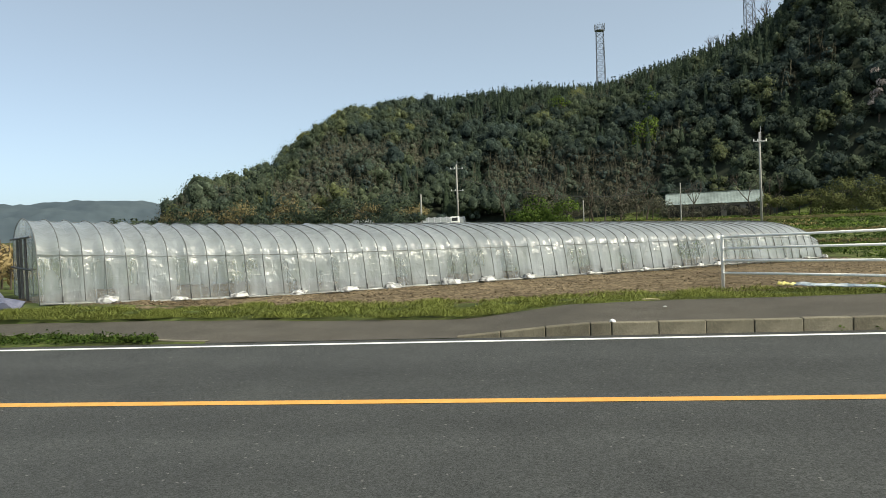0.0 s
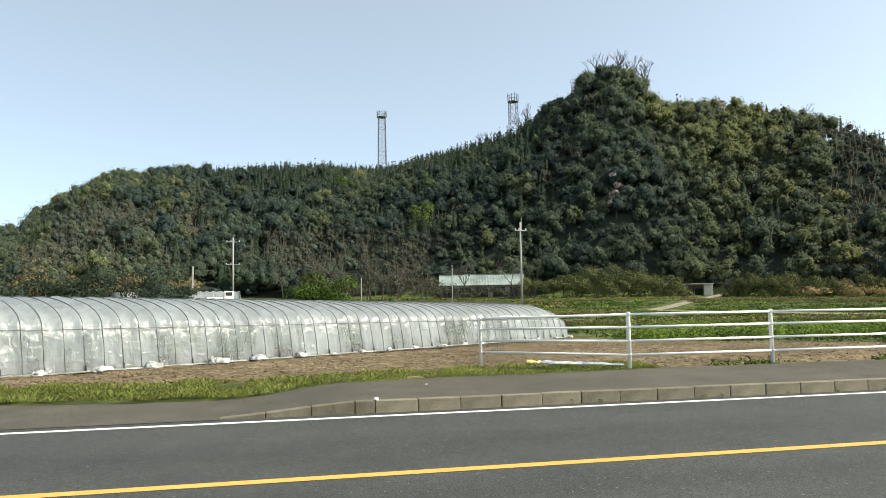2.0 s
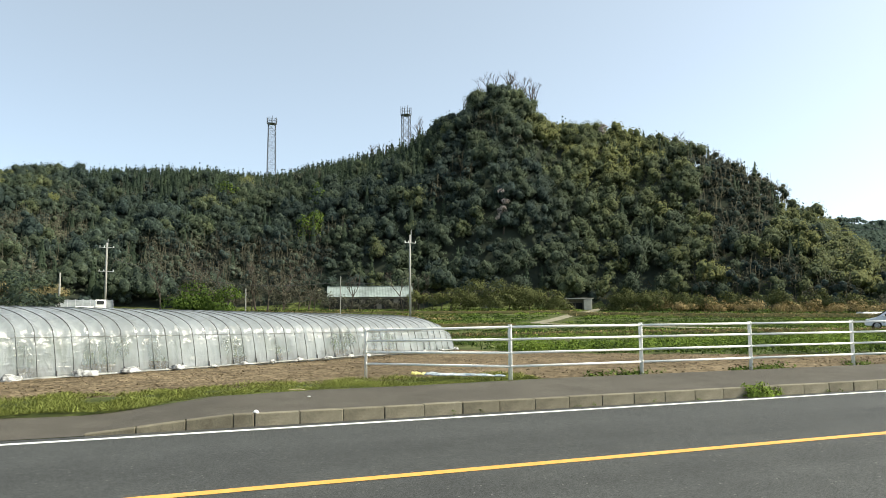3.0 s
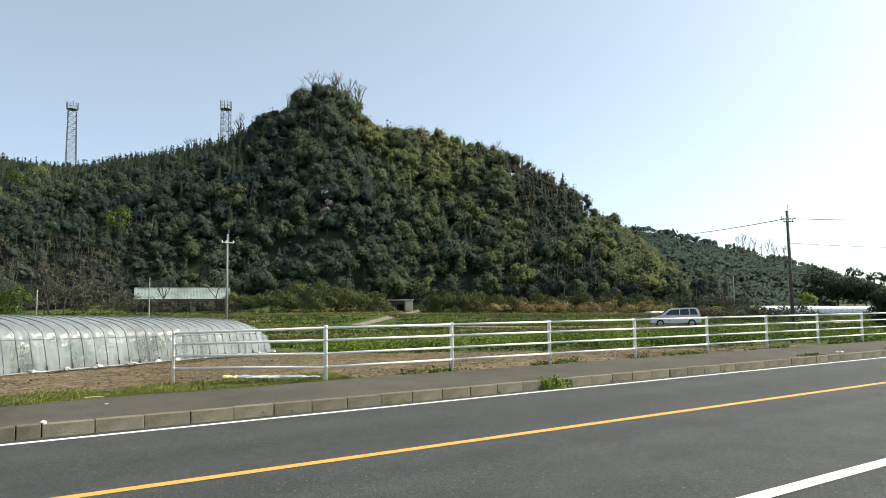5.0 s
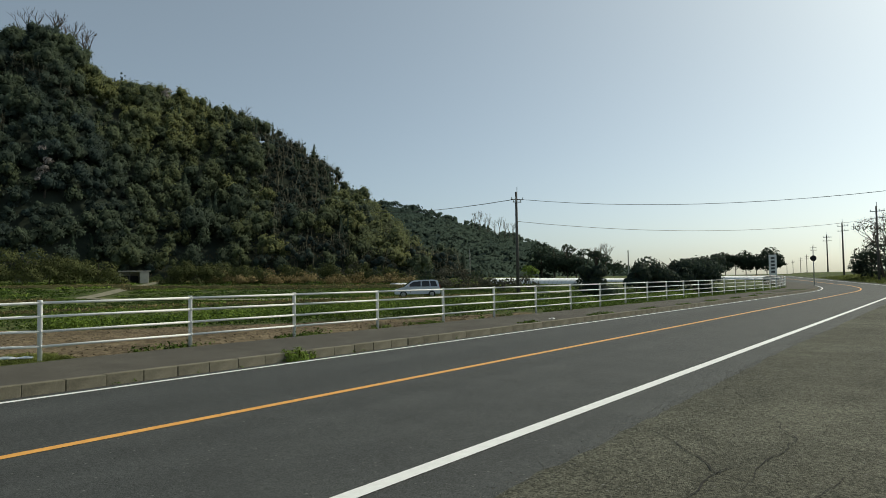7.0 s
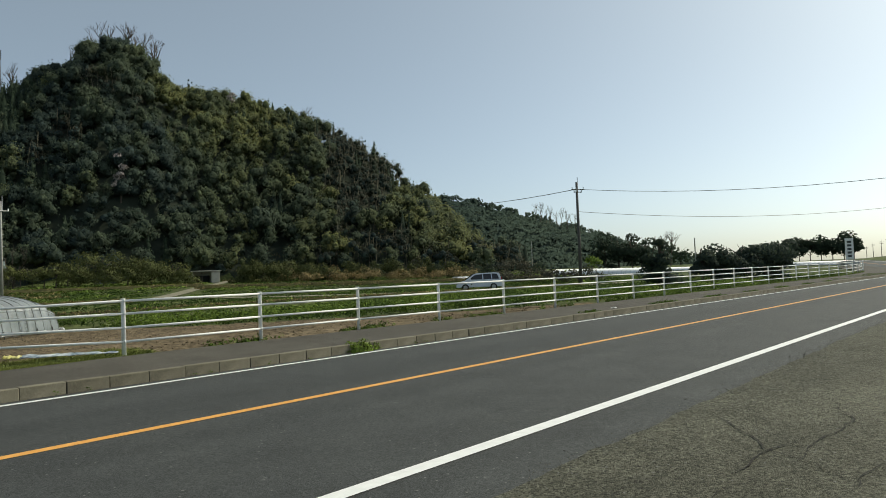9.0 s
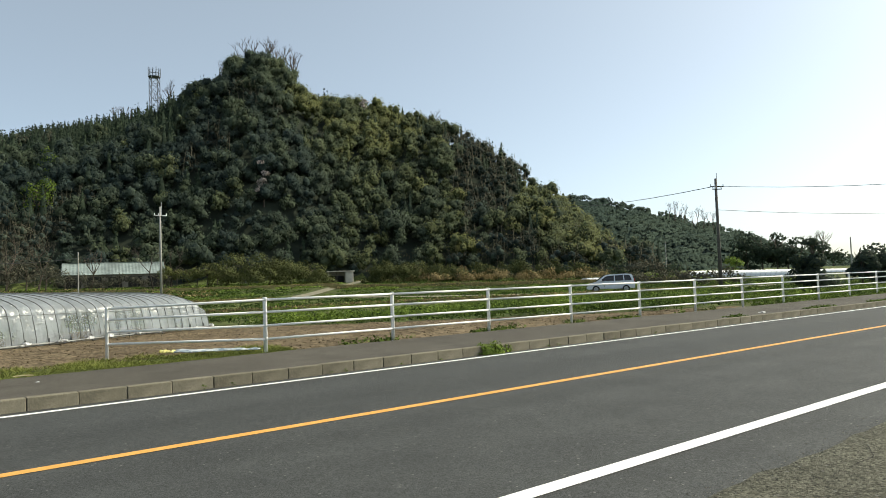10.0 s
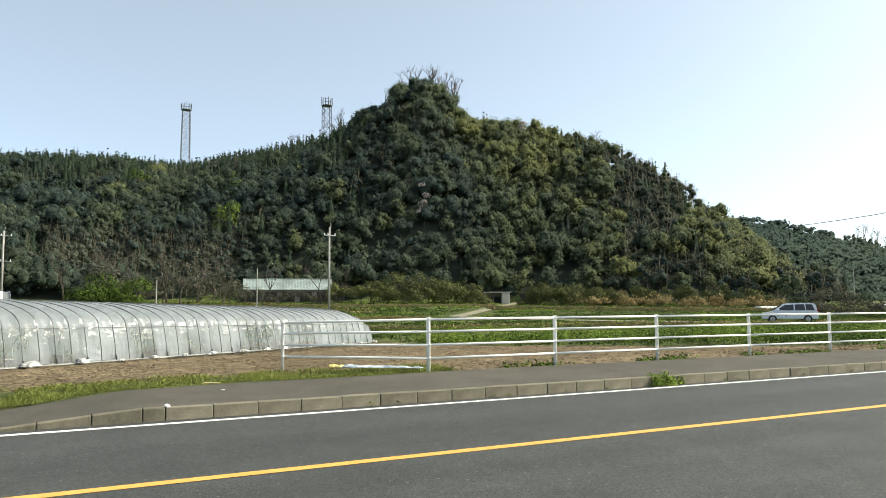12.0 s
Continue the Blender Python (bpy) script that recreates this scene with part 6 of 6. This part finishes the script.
SKIRT = material("dirty_film", (0.12, 0.12, 0.11), (0.36, 0.37, 0.35), 3, 0.5, 0.4, 14, stains=0.2, sharp=0.06)
# film skirt lying on the soil
V, F = [], []
for i in range(121):
    s = i / 120
    for j, (o, z) in enumerate(((0.0, 0.07), (-0.07, 0.05), (-0.15, 0.045))):
        p = GA + GU * (GL * s) + GN * (o + 0.05 * noise.noise(Vector((s * 40, j, 0))))
        V.append((p.x, p.y, g_base(s) + z + 0.02 * noise.noise(Vector((s * 60, j * 3, 2)))))
F = [(3 * i + j, 3 * i + 3 + j, 3 * i + 4 + j, 3 * i + 1 + j) for i in range(120) for j in range(2)]
skirt = link_mesh("plastic_skirt", V, F, SKIRT, smooth=True)
skirt.modifiers.new("thick", "SOLIDIFY").thickness = 0.012
tagged(skirt, "strip of white film lying along the greenhouse foot", "plastic sheet")

lump("tarpaulin_bundle", -11.55, 13.75, 0.17, 0.42, 0.26, 0.24, 41, BLUE, "blue-grey tarpaulin bundle by the greenhouse end", "tarpaulin", 0.3)
lump("tarpaulin_bundle", -12.2, 14.1, 0.17, 0.35, 0.25, 0.30, 43, BLUE, "dark folded tarpaulin by the greenhouse end", "tarpaulin", 1.0)
lump("white_stone", 0.07, 10.27, 0.16, 0.045, 0.03, 0.03, 51, WHITE_LINE, "small white stone lying on the kerb", "stone")
lump("litter", 20.4, 10.75, 0.15, 0.13, 0.08, 0.035, 52, BAG, "flat scrap of white plastic on the pavement", "litter")
lump("litter", -0.85, 11.35, 0.09, 0.035, 0.02, 0.012, 53, BAG, "tiny scrap of white paper on the pavement", "litter")
lump("litter", -0.62, 11.75, 0.10, 0.03, 0.02, 0.012, 54, BAG, "tiny scrap of white paper on the pavement", "litter")
lump("litter", 1.05, 11.9, 0.16, 0.03, 0.02, 0.012, 55, BAG, "tiny scrap of white paper on the pavement", "litter")
bm = bmesh.new()
tube(bm, [(0.86, 12.82, 0.185), (1.0, 12.77, 0.195), (1.12, 12.73, 0.188)], 0.014, 7, 0.010)
tagged(part("stick", bm, WOOD), "short pale stick lying in the grass", "stick")


def build_plastic_heap():
    root = tagged(new("plastic_heap"), "flattened heap of pale blue plastic with a yellow end", "plastic sheet")
    root.location, root.rotation_euler = (4.35, 14.75, 0.17), (0, 0, radians(-38))
    def sheet(name, x0, x1, w0, w1, h, mat, seed):
        bm = bmesh.new()
        rows = []
        for i in range(15):
            k = i / 14
            row = []
            for j in range(7):
                u = j / 6 - 0.5
                z = h * (1 - 4 * u * u) * (1 - 0.6 * k) + 0.05 * noise.noise(Vector((k * 9, j * 1.7, seed)))
                row.append(bm.verts.new((x0 + (x1 - x0) * k, u * (w0 + (w1 - w0) * k), max(0.0, z))))
            rows.append(row)
        for a, b in zip(rows, rows[1:]):
            for j in range(6):
                bm.faces.new((a[j], b[j], b[j + 1], a[j + 1]))
        part(name, bm, mat, root, smooth=True).modifiers.new("thick", "SOLIDIFY").thickness = 0.012
    sheet("blue_sheet", -0.35, 1.4, 0.30, 0.10, 0.045, PALEBLUE, 3)
    sheet("yellow_sheet", -0.68, -0.33, 0.18, 0.30, 0.05, YELLOW, 5)


build_plastic_heap()


# open cracks wandering through the lay-by
CRACK = material("crack_shadow", (0.012, 0.011, 0.009), (0.026, 0.024, 0.019), 9, 0.95, 0.2, 40)


def build_cracks():
    root = tagged(new("asphalt_cracks"), "thin dark cracks wandering through the worn lay-by", "crack", kind="stuff")
    rng = random.Random(77)
    for _ in range(64):
        x, y = rng.uniform(0.5, 20), rng.uniform(-3.5, 2.3)
        lead = rng.choice((0.0, 0.05, -0.1, 0.1, 0.9))
        a = lead + rng.gauss(0.0, 0.12)
        n, V = rng.randint(14, 60), []
        wide = rng.uniform(0.003, 0.008)
        for i in range(n):
            a += rng.gauss(0, 0.16) - 0.22 * math.sin(a - lead)
            x, y = x + 0.07 * math.cos(a), y + 0.07 * math.sin(a)
            if y > 2.28:
                break
            w = wide * rng.uniform(0.4, 1.3) * (1 - abs(2 * i / n - 1) ** 3)
            V += [(x + w * math.sin(a), y - w * math.cos(a), 0.0115), (x - w * math.sin(a), y + w * math.cos(a), 0.0115)]
        m = len(V) // 2
        if m > 3:
            link_mesh("crack", V, [(2 * i, 2 * i + 2, 2 * i + 3, 2 * i + 1) for i in range(m - 1)], CRACK, root)


build_cracks()


def build_crumbs():
    """Loose stones along the broken edge of the lay-by."""
    rng = np.random.default_rng(61)
    n = 2000
    x = rng.uniform(-3, 20, n)
    y = 2.37 + 0.019 * np.clip(x, 0, 14) + rng.normal(size=n) * 0.10 - np.abs(rng.normal(size=n)) * 0.5 * (rng.uniform(0, 1, n) < 0.5)
    base = np.array([(1, 0, 0), (-1, 0, 0), (0, 1, 0), (0, -1, 0), (0, 0, 0.8), (0, 0, -0.5)], float)
    tri = [(0, 2, 4), (2, 1, 4), (1, 3, 4), (3, 0, 4), (2, 0, 5), (1, 2, 5), (3, 1, 5), (0, 3, 5)]
    V, F = [], []
    for k in range(n):
        p = base * rng.uniform(0.003, 0.010) * rng.uniform(0.6, 1.3, (6, 3))
        V.append(p + np.array([x[k], y[k], 0.011]))
        F += [tuple(6 * k + i for i in t) for t in tri]
    tagged(link_mesh("loose_gravel", np.concatenate(V), F, CRUMB), "loose grey stones along the broken asphalt edge", "gravel", kind="stuff")


CRUMB = material("crumbled_stone", (0.07, 0.068, 0.056), (0.24, 0.23, 0.20), 14, 0.9, 0.3, 60, sharp=0.08)
build_crumbs()


# planted island at the mouth of the crossing
def build_island():
    root = tagged(new("kerb_island"), "low grass-grown strip edged with concrete beside the road", "kerb", kind="structure")
    xs = np.linspace(-22, -5.6, 50)
    V, W = [], []
    for a in xs:
        t = float(smoothstep(-5.6, -8.5, a))
        y1 = 10.34 + 0.80 * t
        z = 0.02 + 0.03 * t
        V += [(a, y1 - 0.10, -0.05), (a, y1 - 0.10, z), (a, y1, z), (a, y1, -0.05)]
        W += [(a, 10.16, -0.02), (a, 10.22, 0.015), (a, 10.3 + 0.2 * t, z - 0.015), (a, y1 - 0.09, z - 0.012)]
    F = [(4 * i + j, 4 * i + 4 + j, 4 * i + 5 + j, 4 * i + 1 + j) for i in range(len(xs) - 1) for j in range(3)]
    link_mesh("edging", V, F, KERB, root)
    link_mesh("earth", W, F, FIELD, root)
    rng = np.random.default_rng(17)
    f = Foliage()
    n = 2600
    x = rng.uniform(-22, -6.4, n)
    t = smoothstep(-5.6, -8.5, x)
    y = 10.20 + rng.uniform(0.0, 0.72, n) * t
    leafy(rng, x, y, 0.03 + 0 * x, rng.uniform(0.03, 0.14, n), np.full(n, 0.10), 9, 0.045, np.full(n, 0.16), f)
    f.build("weeds", WEED, root)["kind"] = "stuff"


build_island()

# ---- kerb stones ----
def build_kerb():
    root = tagged(new("kerb"), "row of weathered concrete kerb stones with joints", "kerb", kind="structure")
    bm = bmesh.new()
    add_box(bm, 0, 0, 0, 0.592, 0.15, 0.30, 0.008)
    me = bpy.data.meshes.new("kerb_stone")
    bm.to_mesh(me)
    bm.free()
    me.materials.append(KERB)
    rng = random.Random(4)
    for k in range(0, 130):
        x = 0.6 * k + 0.35
        ob = new("kerb_stone", me)
        ob.parent = root
        sl = math.atan(float(road_y(x + 0.3) - road_y(x - 0.3)) / 0.6)
        ob.matrix_basis = pose(x, 10.26 + float(road_y(x)) + rng.uniform(-0.006, 0.006), 0.012 + float(plain_height(x, 8)) + rng.uniform(-0.004, 0.004), rng.uniform(-0.6, 0.6), 0, math.degrees(sl) + rng.uniform(-0.4, 0.4))
    # short stone and the sloping ones at the dropped crossing
    for x0, x1, za, zb in ((-0.225, 0.042, 0.162, 0.162), (-0.815, -0.235, 0.120, 0.162), (-1.415, -0.825, 0.066, 0.117), (-2.015, -1.425, 0.015, 0.063)):
        bm = bmesh.new()
        vs = [bm.verts.new((x, y, z)) for y in (10.186, 10.334) for x, z in ((x0, -0.14), (x1, -0.14), (x1, zb), (x0, za))]
        for f in ((0, 1, 2, 3), (4, 5, 6, 7), (0, 1, 5, 4), (1, 2, 6, 5), (2, 3, 7, 6), (3, 0, 4, 7)):
            bm.faces.new([vs[i] for i in f])
        bmesh.ops.bevel(bm, geom=bm.edges[:], offset=0.01, segments=1, affect="EDGES")
        part("kerb_stone", bm, KERB, root)


build_kerb()
